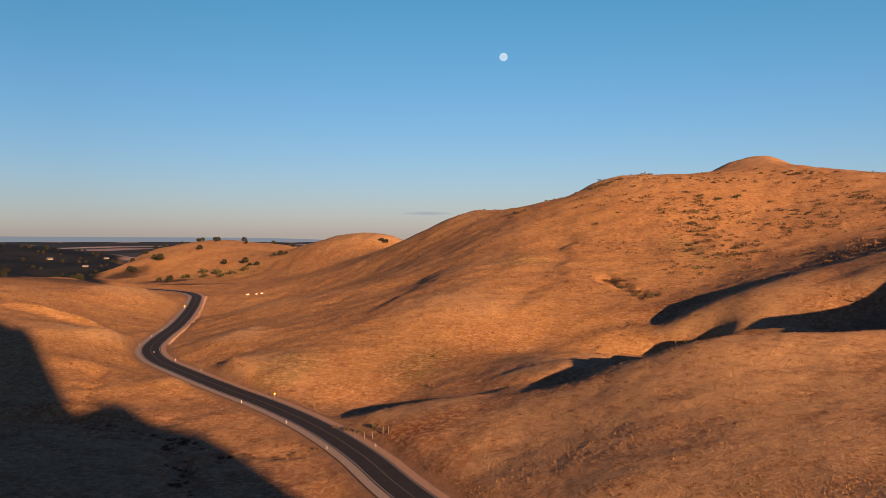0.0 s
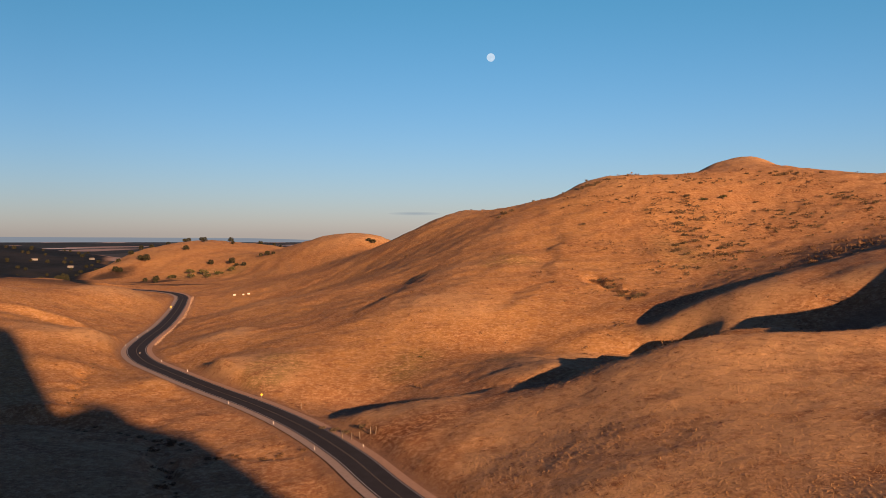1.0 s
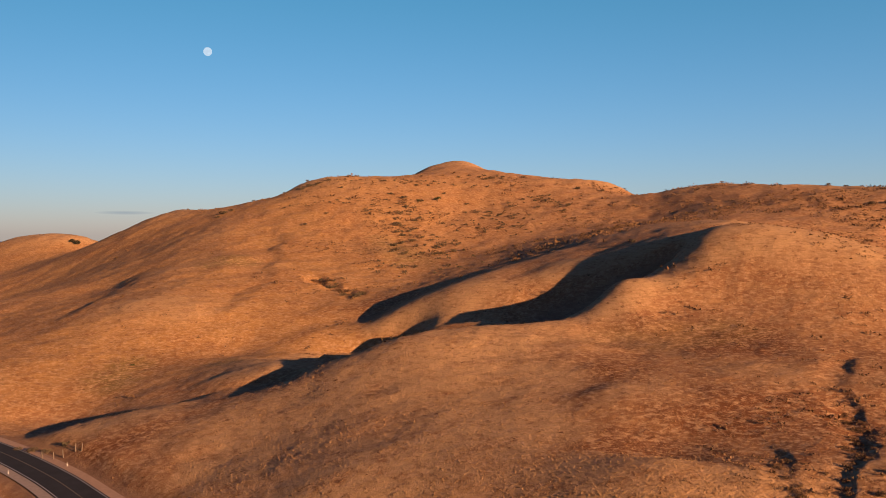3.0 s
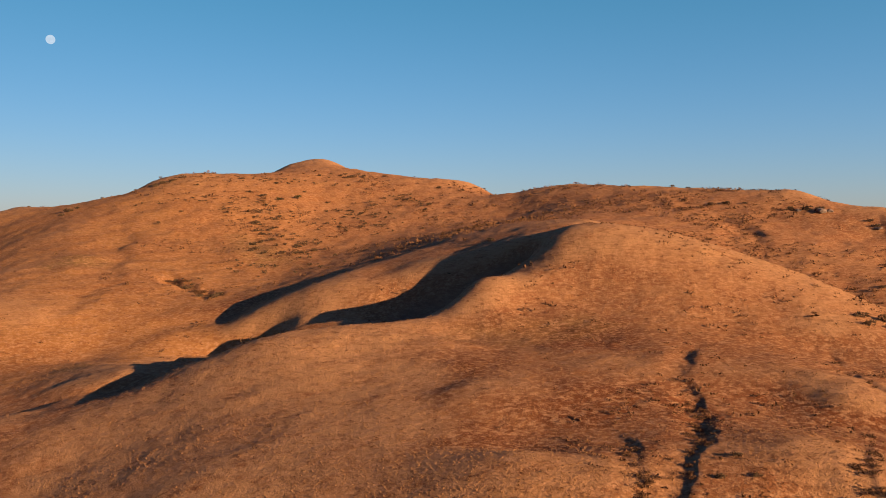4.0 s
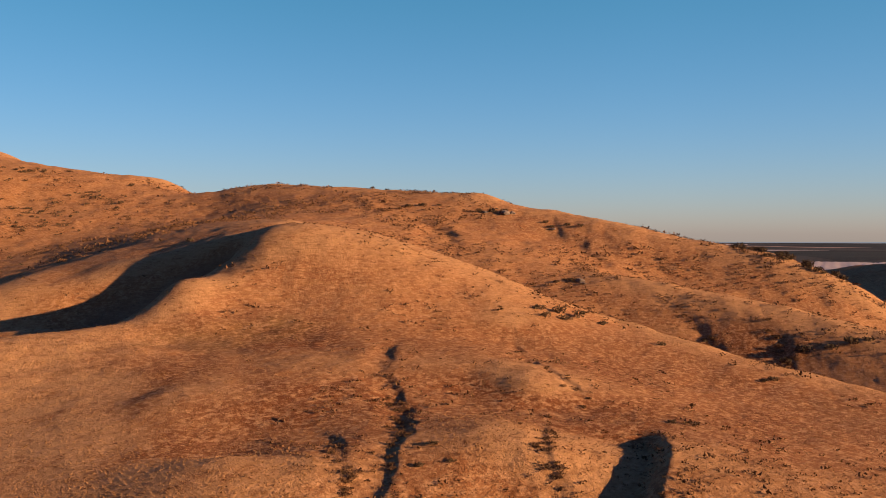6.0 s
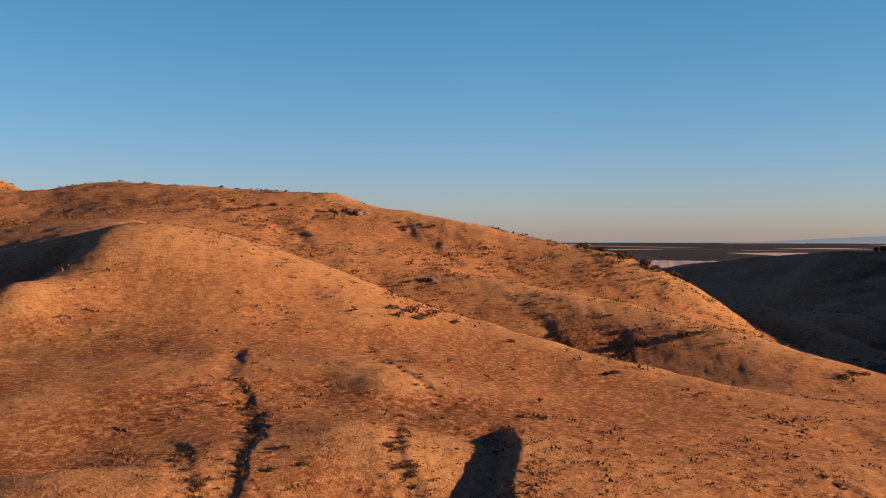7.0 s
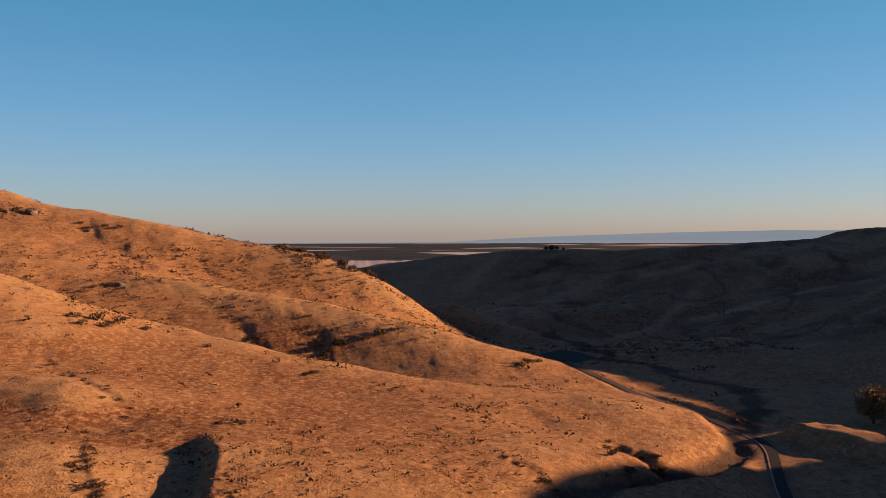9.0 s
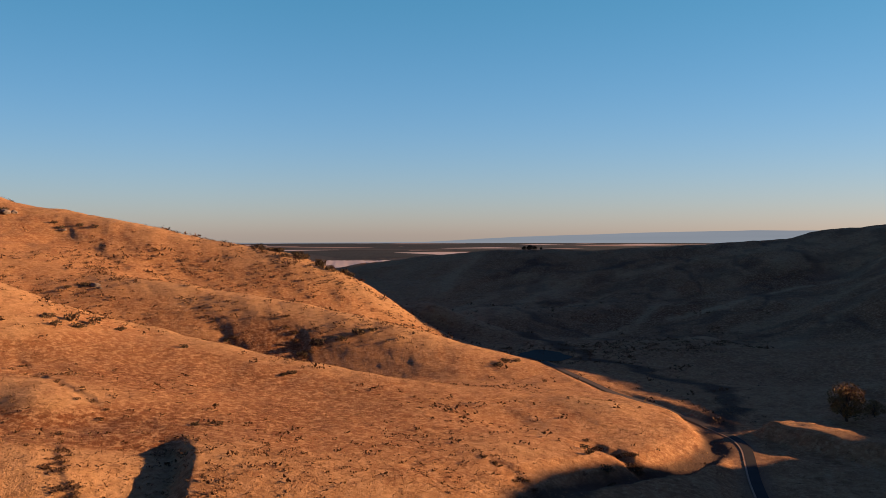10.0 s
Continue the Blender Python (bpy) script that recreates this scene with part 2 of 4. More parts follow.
def plate(lines):
    """The smooth sheet that passes through all the lines: a thin-plate spline."""
    pts = []
    for name, p, back in lines:
        far = np.hypot(p[:, 0], p[:, 1]).mean()
        step = 400 if name.endswith("_edge") else max(14.0, far * 0.07)
        q = along(p, step)
        pts.append(q)
        if back:
            r = np.hypot(q[:, 0], q[:, 1])[:, None]
            for reach, fall, skip in ((0.28, 0.21, 1), (1.0, 1.0, 2)):
                b = q.copy()
                b[:, :2] *= (r + reach * back[0]) / r
                b[:, 2] += fall * back[1]
                pts.append(b[::skip])
    pts = np.concatenate(pts)
    keep, seen = [], []
    for i, p in enumerate(pts):               # no two points closer than a few metres
        d = 0.018 * math.hypot(p[0], p[1])
        if all((p[0] - x) ** 2 + (p[1] - y) ** 2 > d * d for x, y in seen):
            keep.append(i)
            seen.append((p[0], p[1]))
    pts = pts[keep]
    c, z = pts[:, :2] / 1000, pts[:, 2]
    n = len(c)
    d2 = ((c[:, None] - c[None]) ** 2).sum(2)
    a = np.zeros((n + 3, n + 3))
    a[:n, :n] = 0.5 * d2 * np.log(d2 + 1e-12) + np.diag(0.25 * (np.hypot(c[:, 0], c[:, 1]) ** 2 + 0.02) * 3e-6 * np.ones(n))
    a[:n, n], a[:n, n + 1:] = 1, c
    a[n, :n], a[n + 1:, :n] = 1, c.T
    w = np.linalg.solve(a, np.concatenate([z, np.zeros(3)]))
    return c, w


CENTRES, WEIGHTS = plate(LINES)


def smooth(a, b, x):
    t = np.clip((x - a) / (b - a), 0, 1)
    return t * t * (3 - 2 * t)


def hash_noise(x, y, seed=0):
    """Smooth value noise in -1..1 on arrays."""
    xi, yi = np.floor(x).astype(np.int64), np.floor(y).astype(np.int64)
    fx, fy = x - xi, y - yi
    fx, fy = fx * fx * fx * (fx * (6 * fx - 15) + 10), fy * fy * fy * (fy * (6 * fy - 15) + 10)

    def h(i, j):
        n = (i * 374761393 + j * 668265263 + seed * 974634777) & 0xFFFFFFFF
        n = ((n ^ (n >> 13)) * 1274126177) & 0xFFFFFFFF
        return ((n ^ (n >> 16)) & 0xFFFF) / 32767.5 - 1
    a, b, c, d = h(xi, yi), h(xi + 1, yi), h(xi, yi + 1), h(xi + 1, yi + 1)
    return a + (b - a) * fx + (c - a) * fy + (a - b - c + d) * fx * fy


def fbm(x, y, size, octaves, seed=0):
    v, amp = 0, 1.0
    for k in range(octaves):
        v = v + amp * hash_noise(x / size + 17.3 * k, y / size - 9.1 * k, seed + k)
        size, amp = size * 0.5, amp * 0.5
    return v


def to_line(x, y, pts):
    """Distance to a line, the signed side, and the way along it (0 to 1)."""
    pts = np.asarray(pts, float)
    best, side, way = np.full(x.shape, 1e9), np.zeros(x.shape), np.zeros(x.shape)
    seg = np.linalg.norm(np.diff(pts[:, :2], axis=0), axis=1)
    s = np.concatenate([[0], np.cumsum(seg)])
    for i in range(len(pts) - 1):
        ax, ay = pts[i][0], pts[i][1]
        dx, dy = pts[i + 1][0] - ax, pts[i + 1][1] - ay
        t = np.clip(((x - ax) * dx + (y - ay) * dy) / (seg[i] ** 2), 0, 1)
        d = np.hypot(x - ax - t * dx, y - ay - t * dy)
        near = d < best
        best = np.where(near, d, best)
        side = np.where(near, np.sign((x - ax) * dy - (y - ay) * dx), side)
        way = np.where(near, (s[i] + t * seg[i]) / s[-1], way)
    return best, side, way


def spline(pts, n):
    """Catmull-Rom through the points, n steps a span."""
    p = [np.array(q, float) for q in pts]
    p = [2 * p[0] - p[1]] + p + [2 * p[-1] - p[-2]]
    out = []
    for i in range(1, len(p) - 2):
        for k in range(n):
            t = k / n
            out.append(0.5 * (2 * p[i] + (p[i + 1] - p[i - 1]) * t + (2 * p[i - 1] - 5 * p[i] + 4 * p[i + 1] - p[i + 2]) * t * t + (3 * p[i] - p[i - 1] - 3 * p[i + 1] + p[i + 2]) * t ** 3))
    return np.array(out + [p[-2]])


ROAD = spline([(-30, -150, 3), (10, -90, 1.5), (36, -30, 0), (38, 20, -0.3), (26, 72, -0.3), (8, 112, 0), (-6.4, 143.6, 0), (-15.8, 166.8, 0), (-28.2, 191.3, 0), (-43, 214.6, 0), (-60.2, 238, 0), (-79.2, 265, 0), (-97, 292, 0), (-109, 320, 0), (-116.4, 354.3, 0), (-125.1, 405.1, 0), (-139.8, 472.9, 0), (-154.8, 535.8, 0.3), (-167, 580, 1), (-185, 611, 1.5), (-215, 632, 2), (-270, 660, 2)], 8)
LANE = spline([(36, -30, 0.1), (70, -28, -0.3), (100, -24, -0.7), (130, -25, -1.1), (153.5, -26.1, -1.6), (164.6, -26.8, -1.8), (176.7, -28.0, -2.0), (187.3, -28.9, -2.0), (195.2, -28.5, -2.0), (201.9, -26.8, -2.1), (210.7, -23.5, -2.3)], 8)
TRACK = spline([(210.7, -23.5, -2.3), (224.4, -17.4, -2.3), (236.8, -11.0, -2.3), (252.1, -2.2, -2.6), (266.3, 4.4, -2.3), (285.9, 14.0, -1.8), (304, 22.5, -1.4)], 8)
GULLIES = []                                 # points east, north; depth; half width


def gully(pts, depth, half, wander=0.5):
    GULLIES.append((spline(pts, 5), depth, half, wander))


gully([(-20, 211), (12, 207), (30, 203), (44, 215)], 0.5, 3.0)
gully([(139, 138), (118, 122), (112, 116), (104, 105), (96, 95), (87, 87), (78, 81), (70, 74), (58, 62)], 0.8, 3.0, 0.3)
gully([(84, 102), (79, 92), (73, 83), (68, 77), (62, 70)], 0.35, 2.6, 0.3)
gully([(168, 128), (150, 111), (137, 94), (131, 84), (124, 78)], 0.6, 2.0)
gully([(122, 68.5), (117, 65.5), (110, 62), (99, 56.5), (88, 51), (74, 44)], 3.8, 7.4, 0.10)
gully([(115, 81), (102, 72), (95, 67), (90, 61), (80, 53)], 0.35, 1.6, 0.3)
gully([(280, 142), (268, 127), (258, 116), (246, 106)], 0.9, 5)
gully([(280, 110), (267, 99), (256, 91), (246, 84)], 0.9, 5)
gully([(222, -28), (205, -25), (190, -24), (176, -19.5), (160, -12), (148, -4), (138, 3), (128, 8), (116, 12)], 3.4, 5, 0.2)
gully([(168, 5), (164, 0), (160, -5), (156, -9)], 1.5, 3.2, 0.35)
gully([(138, 19), (133, 14), (127, 10)], 0.7, 2.2, 0.4)
gully([(-106, 272), (-94, 230), (-85, 203)], 1.2, 2.2)
gully([(-130, 196), (-95, 196), (-78, 199), (-62, 189), (-54, 184), (-45, 176)], 3.2, 7)
gully([(-60, 182), (-52, 166), (-47, 154), (-41, 142), (-36, 126)], 2.2, 4)
gully([(-50, 163), (-42, 173), (-32, 172), (-24, 171)], 1.6, 3)
gully([(68, 372), (73, 340), (78, 322)], 2.4, 5)
gully([(142, 491), (129, 436), (120, 410)], 1.3, 11)
gully([(179, 489), (155, 430), (140, 392)], 1.2, 10)
gully([(112, 490), (104, 430), (98, 390)], 1.3, 12)
gully([(60, 470), (58, 420), (40, 350), (20, 300)], 1.8, 14)
gully([(-6, 450), (-20, 370), (-34, 300)], 1.6, 14)
gully([(300, 300), (290, 262), (262, 235)], 1.6, 9)
gully([(640, -110), (590, -60), (520, -10), (460, 15)], 4.0, 18)
gully([(700, -30), (620, 10), (540, 50)], 4.5, 20)
gully([(740, 60), (660, 90), (590, 120)], 4.5, 20)
gully([(520, -140), (470, -80), (420, -30)], 4.0, 18)
gully([(362, 260), (330, 215), (305, 170)], 1.6, 9)
gully([(36, 226), (46, 243), (56, 252), (66, 256), (76, 252), (86, 242), (96, 232), (106, 226)], 6.0, 8, 0.12)


# the crest of the unseen ridge behind, shaped so its shadow falls across the near valley
SHADOW_CREST = [(-520, 108), (-300, 130), (0, 152), (100, 157), (140, 157), (152, 155.5), (160, 152), (162, 146), (163.5, 130), (165, 121), (168, 119.5), (176, 119.3), (185, 118.2), (192, 115.4), (198, 112), (201, 106), (206, 101), (212, 84), (222, 79), (245, 78), (265, 79), (284, 80.6), (293, 79.4), (301, 76.4), (308, 72.6), (310, 70), (312.5, 60.6), (342, 60.6), (346, 62.8), (366, 63.6), (383, 64.6), (396, 66.4), (420, 67), (440, 70), (453, 75), (470, 78.5), (520, 84), (548, 87.5), (556, 90.5), (562, 95.5), (577, 103), (590, 110), (610, 118)]
MOUNDS = [(-168, 352, 3.6, 17, 6), (-150, 352, 2.2, 12, 5), (-112, 262, 2.2, 13, 9), (-89, 209, 1.6, 12, 6), (-79, 186, 1.2, 14, 6), (-60, 170, 1.0, 11, 7)]    # east, north, height, half widths
BANK = [(209, -36), (201, -42), (193, -48), (186, -53), (178, -60)]


def plate_height(x, y):
    z = np.empty(x.size, np.float32)
    xf, yf = (x.ravel() / 1000).astype(np.float32), (y.ravel() / 1000).astype(np.float32)
    c, w = CENTRES.astype(np.float32), WEIGHTS.astype(np.float32)
    n = len(c)
    for i in range(0, x.size, 20000):
        a, b = xf[i:i + 20000, None], yf[i:i + 20000, None]
        d2 = (a - c[None, :, 0]) ** 2 + (b - c[None, :, 1]) ** 2
        z[i:i + 20000] = (0.5 * d2 * np.log(d2 + 1e-12)) @ w[:n] + w[n] + w[n + 1] * a[:, 0] + w[n + 2] * b[:, 0]
    return z.reshape(x.shape).astype(float)


def land(x, y):
    """The height of the ground, on arrays."""
    x, y = np.asarray(x, float), np.asarray(y, float)
    r = np.hypot(x, y)
    z = plate_height(x, y)
    far = smooth(1850, 2400, r)
    front = smooth(-0.55, -0.2, y / (r + 1) + 0.15 * x / (r + 1))
    z = z * (1 - far) + far * (front * (-9.0 + 6.5 * smooth(2300, 5000, r)) + (1 - front) * 20)
    calm = 1 - 0.6 * np.exp(-((x - 105) / 60) ** 2 - ((y - 262) / 45) ** 2)    # the smooth valley side
    rough = smooth(30, 200, r) * (1 - far) * calm
    z += rough * (0.36 * fbm(x, y, 60, 3, 3) * smooth(60, 400, r) + (0.26 + 0.16 * smooth(220, 420, r)) * fbm(x, y, 9, 4, 11) + 0.30 * fbm(x, y, 24, 3, 17) * smooth(180, 420, r))
    z += 1.8 * fbm(x, y, 60, 4, 23) * smooth(400, 520, r) * smooth(0.93, 0.97, x / (r + 1)) * (1 - far)
    for pts, depth, half, wander in GULLIES:
        near = (x > pts[:, 0].min() - 4 * half) & (x < pts[:, 0].max() + 4 * half) & (y > pts[:, 1].min() - 4 * half) & (y < pts[:, 1].max() + 4 * half)
        if near.any():
            xs, ys = x[near], y[near]
            wx, wy = wander * half * fbm(xs, ys, 1.6 * half, 3, 5), wander * half * fbm(xs, ys, 1.6 * half, 3, 8)
            d, side, way = to_line(xs + wx, ys + wy, pts)
            lee = to_line(xs + wx + 0.136, ys + wy - 0.267, pts)[0] > d       # steep on the side towards the sun
            d = d / np.where(lee, 0.75, 3.2 if wander < 0.2 else 1.8)
            cut = (0.87 - 0.5 * wander + 0.9 * wander * fbm(xs, ys, 3.2 * half, 2, 13)) * np.sin(np.pi * np.clip(way * 0.9 + 0.08, 0, 1)) ** 0.5 * smooth(-0.04, 0.2, way)
            z[near] -= depth * np.clip(cut, 0, 1.3) * (1 - smooth(0.1 * half, half, d))
    for cx, cy, high, rx, ry in MOUNDS:
        z += high * np.exp(-((x - cx) / rx) ** 2 - ((y - cy) / ry) ** 2)
    d, side, way = to_line(x, y, BANK)
    z += 3.8 * (1 - smooth(2.5, 8.0, d)) * smooth(0, 0.15, way) * (0.9 + 0.15 * fbm(x, y, 9, 3, 77))
    top = np.interp(x, *np.array(SHADOW_CREST).T) + np.where(x < 215, 3.6, 0.7) * fbm(x, 0 * x, 13, 3, 91)
    z = np.where(x < 630, np.maximum(z, top - 2.6 * np.maximum(np.abs(y + 300) - 2.5, 0)), z)
    for line, flat, out in ((ROAD, 4.8, 10), (LANE, 2.8, 8), (TRACK, 1.6, 5)):
        d, side, way = to_line(x, y, line[::2])
        run = np.concatenate([[0], np.cumsum(np.linalg.norm(np.diff(line[:, :2], axis=0), axis=1))])
        level = np.interp(way, run / run[-1], line[:, 2])
        w = 1 - smooth(flat, out, d)
        z = z * (1 - w) + w * (level - 0.12)
    return z


def polar_sheet():
    az = np.radians(np.concatenate([np.arange(-31, 109, 0.135), np.arange(109, 116, 0.7), np.arange(116, 162, 0.22), np.arange(162, 180, 0.8), np.arange(180, 329, 2.0)]))
    rr = np.concatenate([[6, 14, 24, 36], np.exp(np.linspace(math.log(46), math.log(1500), 500)), np.linspace(1500, 4950, 62)[1:]])
    a, r = np.meshgrid(az, rr)
    x, y = r * np.sin(a), r * np.cos(a)
    z = land(x, y)
    n, m = len(az), len(rr)
    i, j = np.meshgrid(np.arange(n), np.arange(m - 1))
    k = (i + 1) % n
    faces = np.stack([j * n + i, j * n + k, (j + 1) * n + k, (j + 1) * n + i], -1).reshape(-1, 4)
    verts = np.stack([x, y, z], -1).reshape(-1, 3)
    verts = np.concatenate([verts, [[0, 0, float(land(np.zeros(1), np.zeros(1))[0])]]])
    c = len(verts) - 1
    tri = [(c, (q + 1) % n, q) for q in range(n)]
    me = bpy.data.meshes.new("ground")
    nv, nq = len(verts), len(faces)
    me.vertices.add(nv)
    me.vertices.foreach_set("co", verts.astype(np.float32).ravel())
    loops = np.concatenate([faces[:, ::-1].ravel(), np.array(tri)[:, ::-1].ravel()])
    me.loops.add(len(loops))
    me.loops.foreach_set("vertex_index", loops.astype(np.int32))
    me.polygons.add(nq + n)
    me.polygons.foreach_set("loop_start", np.concatenate([np.arange(nq) * 4, nq * 4 + np.arange(n) * 3]).astype(np.int32))
    me.update(calc_edges=True)
    me.polygons.foreach_set("use_smooth", np.ones(nq + n, bool))
    return me, verts


# ---------------------------------------------------------------- materials
def material(name):
    m = bpy.data.materials.new(name)
    m.use_nodes = True
    return m, m.node_tree.nodes, m.node_tree.links, m.node_tree.nodes["Principled BSDF"]


def plain(name, colour, rough=0.8, metal=0.0, vary=0.25, size=0.6):
    """A material with a base colour, mottled at two scales."""
    m, n, l, b = material(name)
    tc = n.new("ShaderNodeTexCoord")
    a = n.new("ShaderNodeTexNoise")
    a.inputs["Scale"].default_value, a.inputs["Detail"].default_value = 1 / size, 6
    l.new(tc.outputs["Object"], a.inputs["Vector"])
    mix = n.new("ShaderNodeMix")
    mix.data_type = "RGBA"
    l.new(a.outputs["Fac"], mix.inputs["Factor"])
    mix.inputs["A"].default_value = (*[c * (1 - vary) for c in colour], 1)
    mix.inputs["B"].default_value = (*[min(1, c * (1 + vary)) for c in colour], 1)
    l.new(mix.outputs["Result"], b.inputs["Base Color"])
    b.inputs["Roughness"].default_value, b.inputs["Metallic"].default_value = rough, metal
    b.inputs["Specular IOR Level"].default_value = 0.2
    return m


def ground_material():
    m, n, l, b = material("dry_grass")
    tc = n.new("ShaderNodeTexCoord")

    def noise_tex(scale, detail=5, rough=0.6, stretch=None):
        t = n.new("ShaderNodeTexNoise")
        t.inputs["Scale"].default_value, t.inputs["Detail"].default_value, t.inputs["Roughness"].default_value = scale, detail, rough
        if stretch:
            mp = n.new("ShaderNodeMapping")
            mp.inputs["Scale"].default_value = stretch
            l.new(tc.outputs["Object"], mp.inputs["Vector"])
            l.new(mp.outputs[0], t.inputs["Vector"])
        else:
            l.new(tc.outputs["Object"], t.inputs["Vector"])
        return t.outputs["Fac"]

    def ramp(src, lo, hi):
        r = n.new("ShaderNodeMapRange")
        r.inputs["From Min"].default_value, r.inputs["From Max"].default_value = lo, hi
        l.new(src, r.inputs["Value"])
        return r.outputs["Result"]

    def mix(fac, a, c, mode="MIX"):
        x = n.new("ShaderNodeMix")
        x.data_type, x.blend_type = "RGBA", mode
        if isinstance(fac, float):
            x.inputs["Factor"].default_value = fac
        else:
            l.new(fac, x.inputs["Factor"])
        for key, v in (("A", a), ("B", c)):
            if isinstance(v, tuple):
                x.inputs[key].default_value = (*v, 1)
            else:
                l.new(v, x.inputs[key])
        return x.outputs["Result"]

    def attr(name):
        a = n.new("ShaderNodeAttribute")
        a.attribute_name = name
        return a.outputs["Fac"]
    col = mix(ramp(noise_tex(0.018, 7, 0.6), 0.36, 0.64), (0.245, 0.124, 0.055), (0.18, 0.080, 0.034))
    col = mix(ramp(noise_tex(0.09, 6, 0.65, (1, 1, 5)), 0.42, 0.72), col, (0.27, 0.150, 0.064))
    col = mix(attr("golden"), col, mix(ramp(noise_tex(0.03, 6, 0.65), 0.4, 0.62), (0.265, 0.140, 0.044), (0.215, 0.098, 0.030)))
    col = mix(attr("rust_and_shade"), col, (0.125, 0.048, 0.019))
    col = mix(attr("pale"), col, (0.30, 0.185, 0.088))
    col = mix(attr("green"), col, (0.115, 0.088, 0.028))
    col = mix(ramp(noise_tex(0.16, 7, 0.75), 0.52, 0.70), col, (0.155, 0.066, 0.027))
    col = mix(ramp(noise_tex(0.8, 5, 0.75), 0.47, 0.62), col, (0.335, 0.20, 0.10))
    col = mix(ramp(noise_tex(0.5, 7, 0.8), 0.56, 0.66), col, (0.10, 0.044, 0.018))
    col = mix(ramp(noise_tex(2.2, 4, 0.85), 0.56, 0.80), col, (0.10, 0.047, 0.02))
    tread = ramp(noise_tex(0.22, 5, 0.6, (1, 1, 8)), 0.50, 0.66)           # cattle treads along the contours
    col = mix(tread, col, mix(0.35, col, (0.10, 0.042, 0.017)))
    bleached = ramp(noise_tex(0.30, 5, 0.65, (1, 1, 7)), 0.55, 0.72)
    col = mix(bleached, col, mix(0.6, col, (0.34, 0.205, 0.105)))
    col = mix(attr("crease_shade"), col, (0.045, 0.030, 0.022))
    soil = mix(ramp(noise_tex(0.4, 5), 0.3, 0.7), (0.19, 0.115, 0.07), (0.12, 0.07, 0.045))
    col = mix(attr("bare"), col, soil)
    # dark woods, with the far valley's shade put into their colour
    shaded_woods = mix(ramp(noise_tex(0.012, 6, 0.7), 0.45, 0.6), (0.007, 0.010, 0.013), (0.016, 0.018, 0.020))
    col = mix(attr("shaded_woods"), col, shaded_woods)
    vor = n.new("ShaderNodeTexVoronoi")                # fields of the far plain
    vor.inputs["Scale"].default_value = 0.005
    mp = n.new("ShaderNodeMapping")
    mp.inputs["Rotation"].default_value = (0, 0, 0.35)
    mp.inputs["Scale"].default_value = (1.0, 0.7, 0)
    l.new(tc.outputs["Object"], mp.inputs["Vector"])
    l.new(mp.outputs[0], vor.inputs["Vector"])
    pick = n.new("ShaderNodeSeparateColor")
    l.new(vor.outputs["Color"], pick.inputs[0])
    ramp_f = n.new("ShaderNodeValToRGB")
    ramp_f.color_ramp.interpolation = "CONSTANT"
    for k, (at, c) in enumerate([(0.0, (0.020, 0.025, 0.028)), (0.25, (0.036, 0.038, 0.040)), (0.45, (0.022, 0.028, 0.029)), (0.64, (0.20, 0.155, 0.14)), (0.74, (0.018, 0.022, 0.024)), (0.86, (0.34, 0.31, 0.31))]):
        e = ramp_f.color_ramp.elements[k] if k < 2 else ramp_f.color_ramp.elements.new(at)
        e.position, e.color = at, (*c, 1)
    l.new(pick.outputs["Red"], ramp_f.inputs["Fac"])
    col = mix(attr("plain"), col, ramp_f.outputs["Color"])
    l.new(col, b.inputs["Base Color"])
    b.inputs["Roughness"].default_value = 0.95
    b.inputs["Specular IOR Level"].default_value = 0.05
    coarse = n.new("ShaderNodeBump")
    coarse.inputs["Strength"].default_value, coarse.inputs["Distance"].default_value = 0.5, 0.8
    l.new(noise_tex(0.3, 6, 0.7), coarse.inputs["Height"])
    bump = n.new("ShaderNodeBump")
    bump.inputs["Strength"].default_value, bump.inputs["Distance"].default_value = 0.9, 0.30
    l.new(noise_tex(2.0, 4, 0.75), bump.inputs["Height"])
    l.new(coarse.outputs[0], bump.inputs["Normal"])
    l.new(bump.outputs[0], b.inputs["Normal"])
    return m


GRASS = ground_material()
ASPHALT = plain("asphalt", (0.025, 0.0245, 0.0255), 0.85, vary=0.3, size=3.0)
ASPHALT.node_tree.nodes["Principled BSDF"].inputs["Specular IOR Level"].default_value = 0.03
EARTH = plain("bare_earth", (0.045, 0.032, 0.025), 0.95, vary=0.35, size=1.2)
DIRT = plain("dry_dirt", (0.24, 0.15, 0.095), 0.95, vary=0.3, size=1.0)
GRAVEL = plain("gravel", (0.20, 0.155, 0.12), 0.95, vary=0.35, size=0.8)
WHITE_LINE = plain("white_road_paint", (0.26, 0.25, 0.24), 0.7, vary=0.2)
YELLOW_LINE = plain("yellow_road_paint", (0.11, 0.08, 0.04), 0.7, vary=0.2)
WHITE = plain("white_plastic", (0.48, 0.46, 0.43), 0.5, vary=0.08)
YELLOW = plain("yellow_sign", (0.75, 0.45, 0.03), 0.45, vary=0.05)
STEEL = plain("galvanised_steel", (0.35, 0.35, 0.35), 0.45, 0.8, vary=0.1)
TIMBER = plain("weathered_timber", (0.11, 0.085, 0.065), 0.9, vary=0.3)
BARK = plain("bark", (0.07, 0.05, 0.035), 0.95, vary=0.3)
TWIG = plain("dry_twigs", (0.10, 0.07, 0.045), 0.95, vary=0.3)
ROCK = plain("grey_rock", (0.115, 0.095, 0.08), 0.95, vary=0.4, size=0.7)
RUBBLE = plain("pale_rubble", (0.23, 0.155, 0.11), 0.95, vary=0.35, size=0.6)
TUB = plain("faded_plastic", (0.40, 0.37, 0.32), 0.6, vary=0.1)
